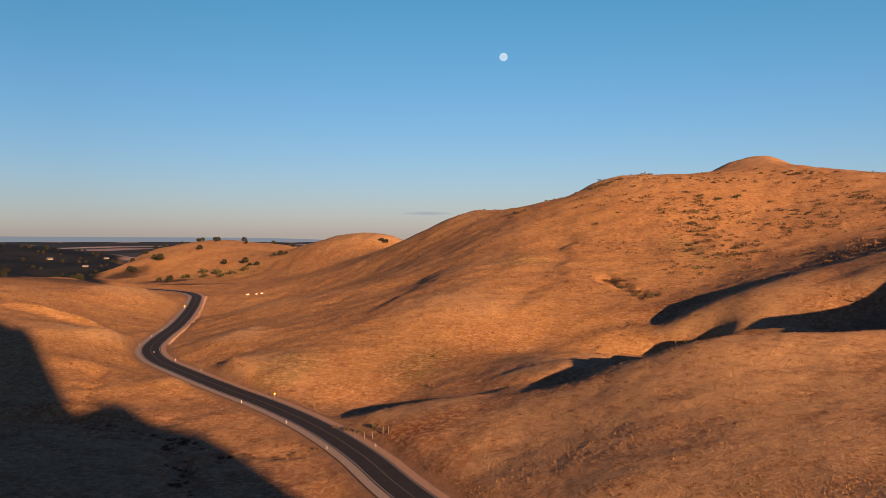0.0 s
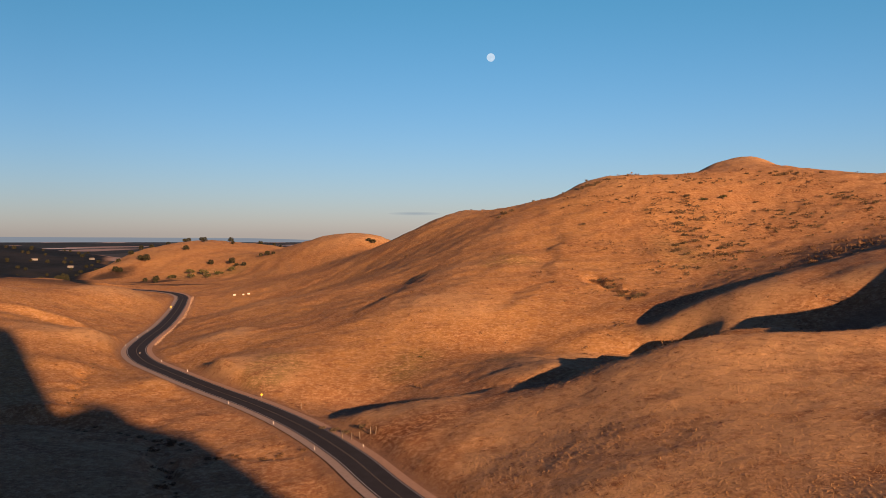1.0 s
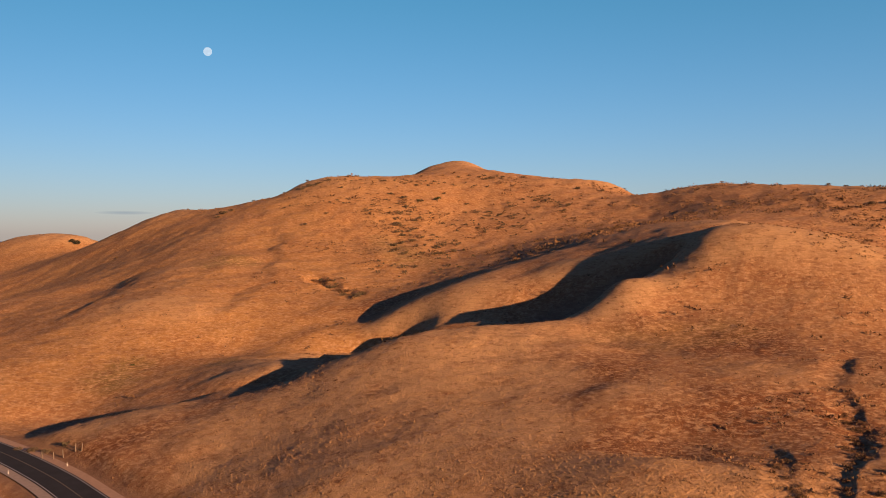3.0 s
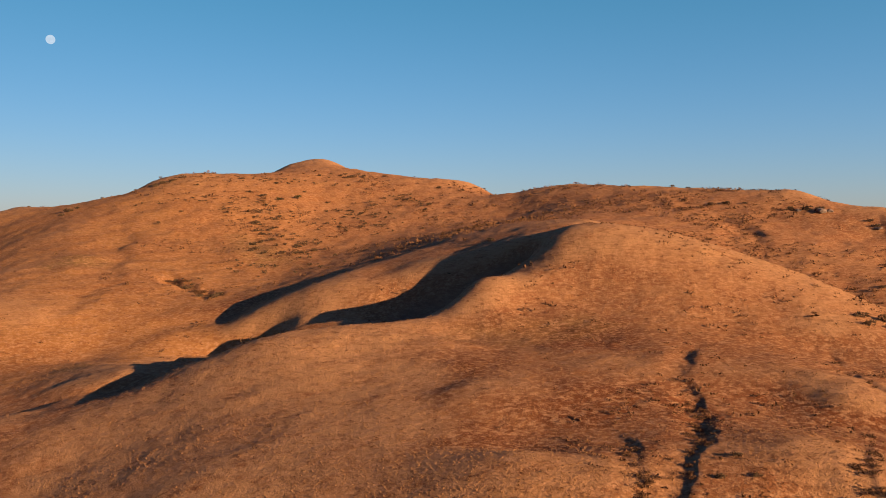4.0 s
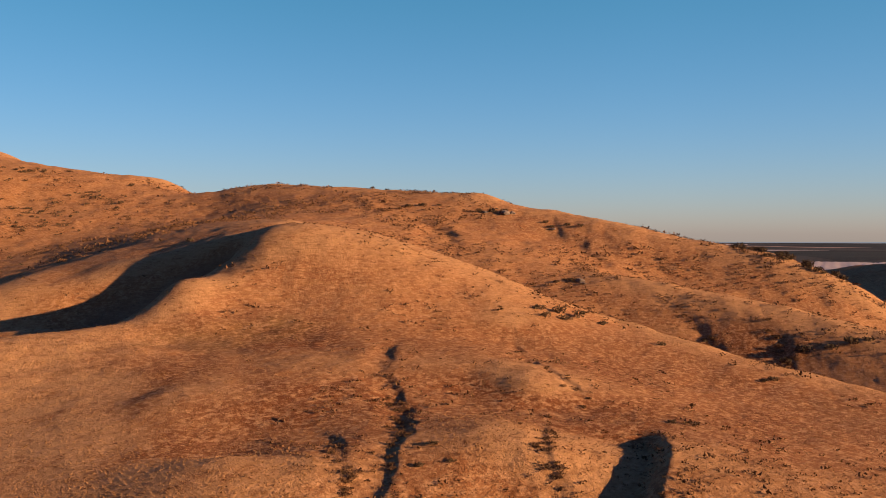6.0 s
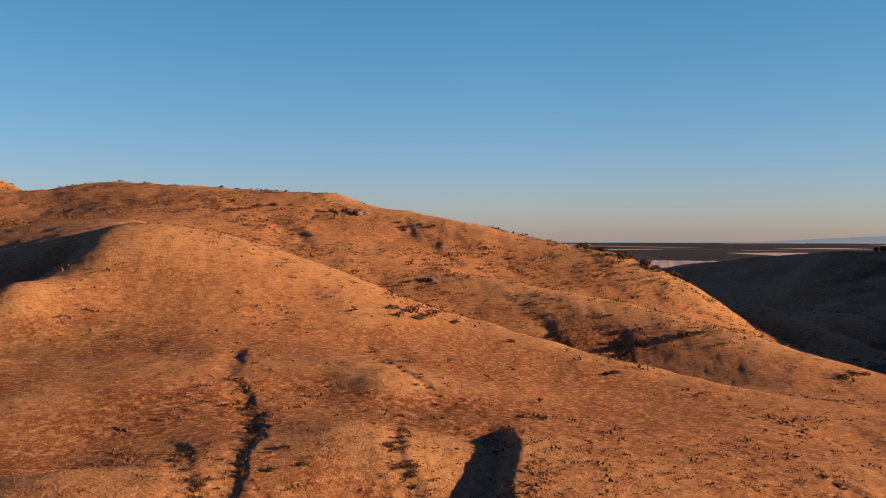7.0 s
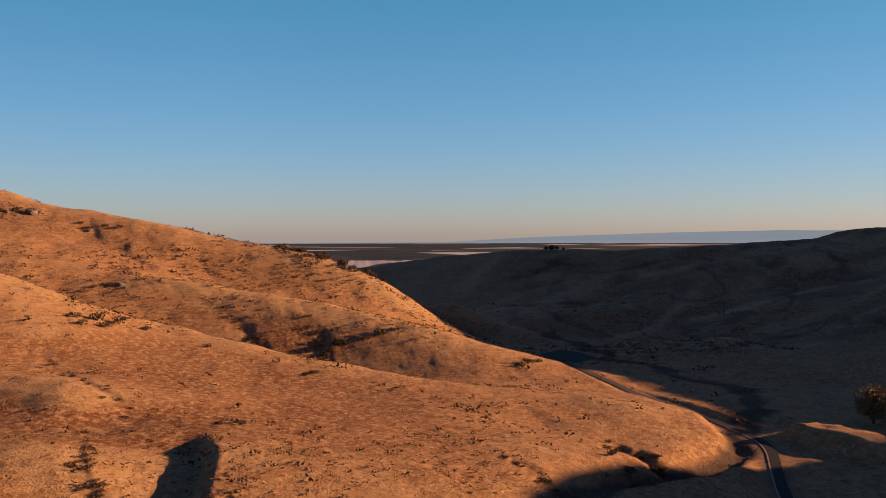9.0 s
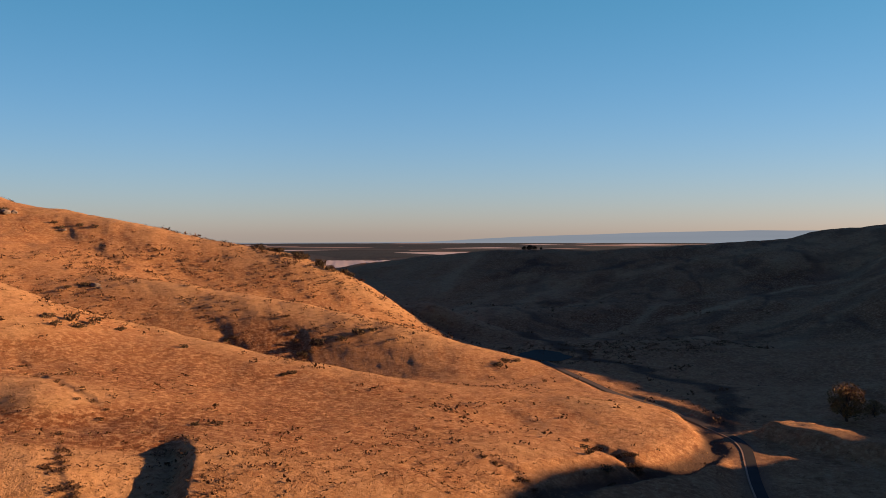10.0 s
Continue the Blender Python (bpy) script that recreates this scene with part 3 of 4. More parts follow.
WALL = plain("grey_render", (0.13, 0.13, 0.13), 0.8, vary=0.05)
ROOF = plain("dark_roof", (0.10, 0.09, 0.085), 0.8, vary=0.2)


def leafy(name, dark, light):
    """Leaves that differ from clump to clump."""
    m, n, l, b = material(name)
    geo, oi = n.new("ShaderNodeNewGeometry"), n.new("ShaderNodeObjectInfo")
    add = n.new("ShaderNodeMath")
    add.operation = "MULTIPLY_ADD"
    add.inputs[1].default_value = 0.7
    half = n.new("ShaderNodeMath")
    half.operation = "MULTIPLY"
    half.inputs[1].default_value = 0.3
    l.new(oi.outputs["Random"], half.inputs[0])
    l.new(geo.outputs["Random Per Island"], add.inputs[0])
    l.new(half.outputs[0], add.inputs[2])
    mix = n.new("ShaderNodeMix")
    mix.data_type = "RGBA"
    l.new(add.outputs[0], mix.inputs["Factor"])
    mix.inputs["A"].default_value, mix.inputs["B"].default_value = (*dark, 1), (*light, 1)
    l.new(mix.outputs["Result"], b.inputs["Base Color"])
    b.inputs["Roughness"].default_value = 0.85
    b.inputs["Specular IOR Level"].default_value = 0.15
    return m


STRAW = leafy("straw", (0.20, 0.108, 0.046), (0.32, 0.19, 0.088))
SAGE = leafy("sagebrush", (0.034, 0.027, 0.016), (0.095, 0.068, 0.038))
SCRUB = leafy("dry_scrub", (0.05, 0.028, 0.014), (0.12, 0.065, 0.03))
OAK = leafy("oak_leaves", (0.009, 0.012, 0.007), (0.028, 0.028, 0.014))
WILLOW = leafy("willow_leaves", (0.018, 0.024, 0.008), (0.055, 0.056, 0.018))
AUTUMN = leafy("autumn_leaves", (0.11, 0.066, 0.026), (0.27, 0.16, 0.055))


# ---------------------------------------------------------------- ground
def blob(x, y, cx, cy, rx, ry, turn=0.0):
    c, s = math.cos(turn), math.sin(turn)
    u, v = (x - cx) * c + (y - cy) * s, (y - cy) * c - (x - cx) * s
    return np.clip(1.25 - (u / rx) ** 2 - (v / ry) ** 2 + 0.35 * fbm(x, y, 0.7 * min(rx, ry), 3, 41), 0, 1)


ground_mesh, ground_verts = polar_sheet()
gx, gy, gz = ground_verts.T
gr, ga = np.hypot(gx, gy), np.degrees(np.arctan2(gx, gy))
green = np.zeros(len(gx))
for cx, cy, rx, ry in [(-45, 253, 9, 16), (-8, 247, 10, 12), (22, 248, 6, 14), (36, 399, 16, 14), (-200, 762, 45, 22), (118, 400, 14, 40), (-46, 240, 8, 10), (128, 5, 10, 6), (-3, 262, 8, 10)]:
    green = np.maximum(green, 0.6 * blob(gx, gy, cx, cy, rx, ry))
for cx, cy, rx, ry in [(107, 165, 16, 12), (122, 160, 12, 10)]:
    green = np.maximum(green, 0.35 * blob(gx, gy, cx, cy, rx, ry))
rust_and_shade = np.zeros(len(gx))
for cx, cy, rx, ry, a in [(62, 108, 13, 22, 0.5), (66, 152, 14, 9, 0.3), (88, 112, 14, 26, 0.7), (78, 140, 26, 12, 0.7), (-6, 178, 14, 14, 0.2), (118, 148, 20, 12, 0.6), (160, 96, 26, 14, 0.6), (118, 70, 30, 16, 0.5), (98, 52, 16, 10, 0.4), (150, 60, 26, 10, 0.3), (120, 92, 10, 18, 0.5), (268, 108, 16, 18, 0.5), (20, 180, 14, 20, 0.3), (232, 60, 14, 20, 0.5), (85, 300, 20, 12, 0.3)]:
    rust_and_shade = np.maximum(rust_and_shade, 0.95 * blob(gx, gy, cx, cy, rx, ry, a))
rust_and_shade = np.maximum(rust_and_shade, 0.62 * blob(gx, gy, 140, 88, 75, 62))
rust_and_shade = np.maximum(rust_and_shade, 0.7 * blob(gx, gy, 104, 68, 20, 15))
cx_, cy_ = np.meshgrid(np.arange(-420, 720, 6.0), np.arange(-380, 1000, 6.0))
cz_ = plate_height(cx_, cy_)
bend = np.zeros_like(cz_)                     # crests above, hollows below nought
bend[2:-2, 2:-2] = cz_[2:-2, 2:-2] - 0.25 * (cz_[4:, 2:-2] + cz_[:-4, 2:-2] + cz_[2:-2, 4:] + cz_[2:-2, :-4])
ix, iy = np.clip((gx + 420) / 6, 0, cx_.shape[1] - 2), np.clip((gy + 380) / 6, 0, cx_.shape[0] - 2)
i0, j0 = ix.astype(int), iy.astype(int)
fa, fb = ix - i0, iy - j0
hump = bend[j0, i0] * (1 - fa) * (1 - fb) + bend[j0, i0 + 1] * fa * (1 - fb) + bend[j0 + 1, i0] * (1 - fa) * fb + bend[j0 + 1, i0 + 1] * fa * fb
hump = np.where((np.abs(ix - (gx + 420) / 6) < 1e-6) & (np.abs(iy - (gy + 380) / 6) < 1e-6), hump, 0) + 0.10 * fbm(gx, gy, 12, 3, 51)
# pale crest grass; crest light and a sunlit valley strip put into its colour
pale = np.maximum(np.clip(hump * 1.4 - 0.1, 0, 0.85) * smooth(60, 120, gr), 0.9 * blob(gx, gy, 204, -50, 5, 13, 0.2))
for cx, cy, rx, ry in [(35, 165, 30, 24), (55, 150, 24, 22), (18, 150, 14, 28), (76, 176, 22, 12), (48, 126, 18, 20), (95, 195, 30, 10), (30, 118, 16, 20), (62, 170, 26, 18)]:
    pale = np.maximum(pale, 0.85 * blob(gx, gy, cx, cy, rx, ry))
for cx, cy, rx, ry in [(-68, 177, 12, 6), (-58, 166, 12, 7), (-80, 180, 8, 5), (165, -58, 26, 34), (205, -48, 20, 12), (250, -50, 34, 24), (215, -80, 44, 20), (150, -30, 22, 16)]:       # bleached grass of the valley floor, with lit patches and skylight painted in
    pale = np.maximum(pale, 0.4 * blob(gx, gy, cx, cy, rx, ry))
# lighter ridgelines of the shaded hills, put into the colour as pale streaks
for streak, wide, much in [([(528, -45), (556, -92), (590, -142), (620, -190)], 6, 1.0), ([(430, 10), (520, -20), (610, -40)], 6, 0.7), ([(500, 60), (600, 60), (690, 40)], 6, 0.7), ([(470, -70), (520, -120), (560, -165)], 6, 0.6), ([(640, 130), (720, 130), (800, 120)], 7, 0.7), ([(520, 100), (590, 100), (640, 84)], 5, 0.6), ([(380, -60), (430, -90), (480, -140)], 5, 0.6)]:
    ds, _, _ = to_line(gx + 6 * fbm(gx, gy, 40, 3, 71), gy + 6 * fbm(gx, gy, 40, 3, 72), streak)
    pale = np.maximum(pale, much * (1 - smooth(0.3 * wide, 1.6 * wide, ds)))
east_hill = smooth(380, 460, gr) * smooth(80, 84, ga) * (1 - smooth(850, 950, gr))      # rougher, patchy pasture; its shade and relief put into the colour
rust_and_shade = np.maximum(rust_and_shade, east_hill * (0.45 + 0.55 * smooth(0.05, 0.75, fbm(gx, gy, 55, 4, 81) - 0.35 * hump)))
pale = np.maximum(pale, 0.7 * east_hill * smooth(0.15, 0.9, fbm(gx, gy, 40, 4, 83) + 0.35 * hump))
golden = (1 - smooth(8, 30, ga)) * smooth(205, 260, gr + 10 * fbm(gx, gy, 30, 3, 87)) * 0.75 * (ga > -60)
# shade of the hill's folds, painted as thin dark lines
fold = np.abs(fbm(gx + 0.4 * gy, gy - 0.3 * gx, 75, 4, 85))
crease_shade = east_hill * np.clip(0.5 * (1 - smooth(0.01, 0.14, fold)) + 0.35 * smooth(0.1, 0.7, fbm(gx, gy, 18, 4, 89)), 0, 0.7)
# stream and brook beds, darkened in the same mask
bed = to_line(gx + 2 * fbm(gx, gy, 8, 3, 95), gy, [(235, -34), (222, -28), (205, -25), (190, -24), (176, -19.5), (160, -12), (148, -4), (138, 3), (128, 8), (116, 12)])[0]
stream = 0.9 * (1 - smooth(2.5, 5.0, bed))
crease_shade = np.maximum(crease_shade, stream)
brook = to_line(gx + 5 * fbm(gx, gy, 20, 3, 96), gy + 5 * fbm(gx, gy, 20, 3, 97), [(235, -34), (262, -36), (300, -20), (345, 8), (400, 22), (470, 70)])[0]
crease_shade = np.maximum(crease_shade, 0.8 * (1 - smooth(2.0, 6.0, brook)))
wash = np.clip(-hump * 0.5 - 0.35, 0, 0.5)
bare = np.zeros(len(gx))
bare = np.maximum(bare, np.clip(wash, 0, 0.7))
dr = np.minimum(to_line(gx, gy, ROAD[::2])[0], to_line(gx, gy, LANE[::2])[0] + 4.5)
bare = np.maximum(bare, (1 - smooth(5, 9, dr)) * 0.8)
# mask of the wooded far valley that is painted as shaded
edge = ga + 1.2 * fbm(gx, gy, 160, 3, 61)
shaded_woods = (1 - smooth(-21.6, -20.4, edge)) * smooth(640, 720, gr + 40 * fbm(gx, gy, 120, 3, 63)) * (gr < 2050) * (ga > -70)
shaded_woods = shaded_woods * (1 - np.clip(3 * blob(gx, gy, -297, 655, 24, 16), 0, 1))
# shade under the hill-foot trees and near the road, painted dark
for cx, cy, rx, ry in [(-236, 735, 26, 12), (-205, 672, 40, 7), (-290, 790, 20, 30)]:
    shaded_woods = np.maximum(shaded_woods, 0.8 * blob(gx, gy, cx, cy, rx, ry))
plain_mask = smooth(1000, 1300, gr) * (1 - shaded_woods)
for key, value in (("green", green), ("golden", golden), ("crease_shade", crease_shade), ("rust_and_shade", rust_and_shade), ("pale", pale), ("bare", bare), ("shaded_woods", shaded_woods), ("plain", plain_mask)):
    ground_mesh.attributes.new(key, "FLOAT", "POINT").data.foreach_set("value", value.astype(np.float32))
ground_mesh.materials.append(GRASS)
ground = tagged(new("ground", ground_mesh), "dry golden grassland hills running out to a flat plain", "ground", kind="structure")


def strip(name, line, left, right, lift, mat, label="", category="road"):
    """A ribbon along a line, between two offsets to its left."""
    q = np.asarray(line, float)
    t = np.gradient(q[:, :2], axis=0)
    t /= np.linalg.norm(t, axis=1)[:, None]
    nrm = np.stack([-t[:, 1], t[:, 0]], 1)
    bm = bmesh.new()
    rows = [[bm.verts.new((*(q[i, :2] + nrm[i] * o), q[i, 2] + lift)) for o in (left, right)] for i in range(len(q))]
    for a, c in zip(rows, rows[1:]):
        bm.faces.new((a[1], c[1], c[0], a[0]))
    me = bpy.data.meshes.new(name)
    bm.to_mesh(me)
    bm.free()
    me.materials.append(mat)
    return tagged(new(name, me), label, category, kind="structure")


strip("road", ROAD, 3.5, -3.5, 0.06, ASPHALT, "two-lane dark asphalt road winding through the hills")
strip("road_verge", ROAD, 5.4, 3.5, 0.03, GRAVEL, "pale gravel shoulder beside the asphalt road", "road verge")
strip("road_verge", ROAD, -3.5, -5.4, 0.03, DIRT, "brown dirt edge beside the asphalt road", "road verge")
strip("lane", LANE, 1.0, -1.0, 0.05, ASPHALT, "narrow dark asphalt lane on the valley floor", "road")
strip("lane_verge", LANE, 1.35, 1.0, 0.02, DIRT, "brown dirt edge of a narrow lane", "road verge")
strip("track", TRACK, 1.2, -1.2, 0.04, EARTH, "dark earth farm track along the foot of a hill", "track")
for o in (3.2, -3.08):
    strip("edge_line", ROAD, o, o - 0.13, 0.066, WHITE_LINE, "worn white edge line on the asphalt road", "road marking")
for o in (0.06,):
    strip("centre_line", ROAD, o, o - 0.12, 0.066, YELLOW_LINE, "worn yellow centre line on the asphalt road", "road marking")


# ---------------------------------------------------------------- builders
def ground_at(x, y):
    return float(land(np.array([float(x)]), np.array([float(y)]))[0])


def mesh_of(name, verts, faces, mat, smooth_faces=False):
    me = bpy.data.meshes.new(name)
    verts, faces = np.asarray(verts, np.float32), np.asarray(faces, np.int32)
    k = faces.shape[1]
    me.vertices.add(len(verts))
    me.vertices.foreach_set("co", verts.ravel())
    me.loops.add(faces.size)
    me.loops.foreach_set("vertex_index", faces.ravel())
    me.polygons.add(len(faces))
    me.polygons.foreach_set("loop_start", (np.arange(len(faces)) * k).astype(np.int32))
    me.update(calc_edges=True)
    if smooth_faces:
        me.polygons.foreach_set("use_smooth", np.ones(len(faces), bool))
    me.materials.append(mat)
    return me


def part(name, me, parent, label=""):
    ob = new(name, me)
    ob.parent = parent
    return tagged(ob, label)


def leaf_cloud(rng, n, centres, radii, size):
    """Small leaf clumps, each a bent pair of triangles, spread through soft balls."""
    k = rng.integers(0, len(centres), n)
    d = rng.normal(size=(n, 3))
    d /= np.linalg.norm(d, axis=1)[:, None]
    p = centres[k] + d * (radii[k] * rng.uniform(0.45, 1.05, n) ** 0.7)[:, None] * np.array([1, 1, 0.8])
    u = rng.normal(size=(n, 3))
    u /= np.linalg.norm(u, axis=1)[:, None]
    v = np.cross(u, rng.normal(size=(n, 3)))
    v /= np.linalg.norm(v, axis=1)[:, None] + 1e-9
    s = (size * rng.uniform(0.6, 1.4, n))[:, None]
    verts = np.stack([p - u * s, p + v * s * 0.7, p + u * s, p - v * s * 0.7 + np.cross(u, v) * s * 0.3], 1).reshape(-1, 3)
    i = np.arange(n)[:, None] * 4
    return verts, np.concatenate([i + [0, 1, 2], i + [0, 2, 3]])


def limb(path, r0, r1, sides=6):
    """A tapered round limb along a path."""
    path = np.asarray(path, float)
    verts, faces = [], []
    for i, p in enumerate(path):
        r = r0 + (r1 - r0) * i / (len(path) - 1)
        d = path[min(i + 1, len(path) - 1)] - path[max(i - 1, 0)]
        d /= np.linalg.norm(d)
        a = np.cross(d, (0.3, 0.9, 0.1))
        a /= np.linalg.norm(a)
        c = np.cross(d, a)
        for k in range(sides):
            t = 2 * math.pi * k / sides
            verts.append(p + r * (math.cos(t) * a + math.sin(t) * c))
    for i in range(len(path) - 1):
        for k in range(sides):
            q = (k + 1) % sides
            faces.append((i * sides + k, i * sides + q, (i + 1) * sides + q))
            faces.append((i * sides + k, (i + 1) * sides + q, (i + 1) * sides + k))
    return np.array(verts), np.array(faces)


def join(pieces):
    verts, faces, n = [], [], 0
    for v, f in pieces:
        verts.append(v)
        faces.append(np.asarray(f) + n)
        n += len(v)
    return np.concatenate(verts), np.concatenate(faces)


def shrub_model(seed, mat, wide=1.0, high=0.7, leaves=170):
    """A low rounded shrub, one metre in radius: bare stems and a ragged head of small leaves."""
    rng = np.random.default_rng(seed)
    root = new("shrub")
    stems = []
    centres = []
    for k in range(7):
        a = 2 * math.pi * k / 7 + rng.uniform(-0.4, 0.4)
        tip = np.array([math.cos(a) * 0.62 * wide * rng.uniform(0.6, 1.1), math.sin(a) * 0.62 * wide * rng.uniform(0.6, 1.1), high * rng.uniform(0.5, 1.0)])
        stems.append(limb([(0, 0, -0.15), tip * (0.45, 0.45, 0.6), tip], 0.05, 0.015, 4))
        centres.append(tip * (1, 1, 0.75))
    centres.append((0, 0, high * 0.7))
    part("stems", mesh_of("stems", *join(stems), TWIG), root)
    v, f = leaf_cloud(rng, leaves, np.array(centres), np.array([0.36 * rng.uniform(0.7, 1.2) for _ in centres]), 0.10)
    v[:, 2] = np.maximum(v[:, 2], 0.0)
    part("foliage", mesh_of("foliage", v, f, mat), root)
    return root


def tree_model(seed, mat, height=8.0, spread=3.6, leaves=900, clumps=16, bole=0.3):
    """A broad tree: tapered trunk, forked limbs, crown of leaf clumps with gaps."""
    rng = np.random.default_rng(seed)
    root = new("tree")
    fork = height * bole
    pieces = [limb([(0, 0, -0.4), (0.1, 0.05, fork * 0.5), (0.05, 0.12, fork), (0.0, 0.0, height * 0.75)], 0.045 * height, 0.012 * height, 8)]
    centres, radii = [], []
    for k in range(clumps):
        a = 2.399 * k + rng.uniform(-0.4, 0.4)
        z = fork + (height - fork) * (0.12 + 0.78 * (k + 0.5) / clumps)
        w = spread * math.sin(math.pi * min(0.95, 0.22 + 0.72 * (z - fork) / (height - fork))) * rng.uniform(0.55, 0.95)
        tip = np.array([math.cos(a) * w, math.sin(a) * w, z])
        pieces.append(limb([(0, 0, fork * rng.uniform(0.8, 1.3)), tip * (0.5, 0.5, 0.62) + (0, 0, 0.2 * fork), tip], 0.016 * height, 0.004 * height, 5))
        centres.append(tip)
        radii.append(spread * rng.uniform(0.26, 0.46))
    part("trunk", mesh_of("trunk", *join(pieces), BARK, True), root)
    v, f = leaf_cloud(rng, leaves, np.array(centres), np.array(radii), 0.055 * spread)
    part("crown", mesh_of("crown", v, f, mat), root)
    return root


def rock_mesh(seed, mat=None):
    bm = bmesh.new()
    bmesh.ops.create_icosphere(bm, subdivisions=2, radius=1)
    for v in bm.verts:
        n = noise.noise(v.co * 1.3 + Vector((seed * 7.1, 0, 0))) * 0.45 + noise.noise(v.co * 3.1 + Vector((0, seed * 3.3, 0))) * 0.18
        v.co *= 1 + n
        v.co.z *= 0.62
    me = bpy.data.meshes.new("rock")
    bm.to_mesh(me)
    bm.free()
    me.materials.append(mat or ROCK)
    return me


def turned(x, y, z, size, rng, squash=1.0):
    s = Matrix.Diagonal((size * rng.uniform(0.85, 1.15), size * rng.uniform(0.85, 1.15), size * squash * rng.uniform(0.85, 1.15), 1))
    return pose(x, y, z, 0, 0, rng.uniform(0, 360)) @ s


def plant(models, spots, label, category, group, rng, sink=0.05, squash=1.0):
    """Sets copies of the models out on the ground: east, north, size."""
    xy = np.array([(s[0], s[1]) for s in spots], float)
    zz = land(xy[:, 0], xy[:, 1])
    for k, s in enumerate(spots):
        m = models[k % len(models)]
        t = turned(s[0], s[1], zz[k] - sink, s[2], rng, squash)
        ob = copy_thing(m, t)
        ob.matrix_basis = t
        tagged(ob, label, category, group)


def discard(models):
    for m in models:
        for o in (*m.children_recursive, m):
            bpy.data.objects.remove(o)


# ---------------------------------------------------------------- shrubs and trees
rng = np.random.default_rng(4)
sage = [shrub_model(10 + k, SAGE, 1.0, 0.55 + 0.15 * (k % 3)) for k in range(4)]
low = [shrub_model(20 + k, SCRUB, 1.1, 0.4, 120) for k in range(3)]
green_shrub = [shrub_model(30 + k, WILLOW, 1.0, 0.8) for k in range(2)]

hill_spots = [(47, 544, 3.2), (103, 560, 2.6), (108, 562, 2.2), (98, 558, 2.0), (117, 566, 2.4), (134, 462, 2.6), (153, 511, 2.6), (147, 520, 2.2), (207, 560, 1.9), (227, 551, 2.4), (235, 548, 2.0), (221, 556, 1.8), (251, 548, 1.8), (118, 407, 2.2), (128, 396, 1.9), (120, 418, 2.3), (113, 398, 1.8), (126, 425, 2.0), (131, 440, 2.2), (137, 448, 1.7), (146, 402, 1.9), (141, 414, 1.8), (150, 470, 1.6), (160, 480, 1.5), (182, 520, 1.6), (170, 538, 1.7), (190, 500, 1.6), (200, 470, 1.7), (198, 480, 1.5), (120, 540, 1.7), (84, 470, 1.6), (100, 490, 1.5), (76, 318, 2.6), (80, 324, 2.2), (72, 322, 1.8), (52, 548, 2.2), (43, 540, 2.0), (240, 460, 2.4), (233, 452, 1.8), (225, 470, 1.9), (268, 500, 2.2), (280, 490, 1.8), (107, 590, 1.6), (112, 596, 1.4), (128, 612, 1.5), (140, 622, 1.5), (147, 627, 1.6), (80, 582, 1.4), (70, 583, 1.5), (30, 627, 1.4), (12, 652, 1.6), (2, 668, 1.5), (306, 590, 2.0), (308, 575, 2.2), (305, 560, 1.8), (311, 530, 1.8), (312, 515, 1.5), (90, 583, 1.3)]
drift = []
for cx, cy, across, deep, count, big_ in [(140, 470, 5, 40, 24, 2.1), (106, 371, 5, 14, 14, 1.6), (141, 401, 6, 30, 22, 1.8), (133, 414, 5, 32, 14, 1.9), (121, 354, 9, 12, 12, 1.3), (186, 459, 16, 26, 34, 1.8), (199, 440, 14, 22, 18, 1.6), (235, 482, 14, 14, 22, 1.9), (180, 542, 26, 6, 24, 1.7), (221, 554, 11, 7, 10, 2.0), (113, 513, 13, 5, 16, 1.5), (102, 562, 6, 4, 7, 2.1), (125, 491, 8, 10, 8, 1.6), (75, 349, 3, 8, 8, 1.6), (151, 554, 15, 6, 12, 1.5)]:
    away = math.atan2(cx, cy)                 # drifts of shrubs along the fall of the slope
    for k in range(count):
        u, v = across * rng.normal(), deep * rng.uniform(-1, 1)
        drift.append((cx + u * math.cos(away) + v * math.sin(away), cy - u * math.sin(away) + v * math.cos(away), big_ * rng.uniform(0.6, 1.15)))
plant(sage, hill_spots, "grey-brown rounded sagebrush on a dry grass slope", "shrub", "shrubs on the hillside", rng)
plant(green_shrub, [(173, 506, 2.8), (160, 503, 2.0), (-200, 762, 6.0), (-186, 756, 5.0), (-214, 770, 5.5), (-176, 764, 4.6), (-208, 750, 4.5), (-226, 752, 4.2), (-193, 746, 4.5), (-3, 262, 0.8)], "green-leaved bush in a damp hollow of the grassland", "shrub", "green bushes in hollows", rng)
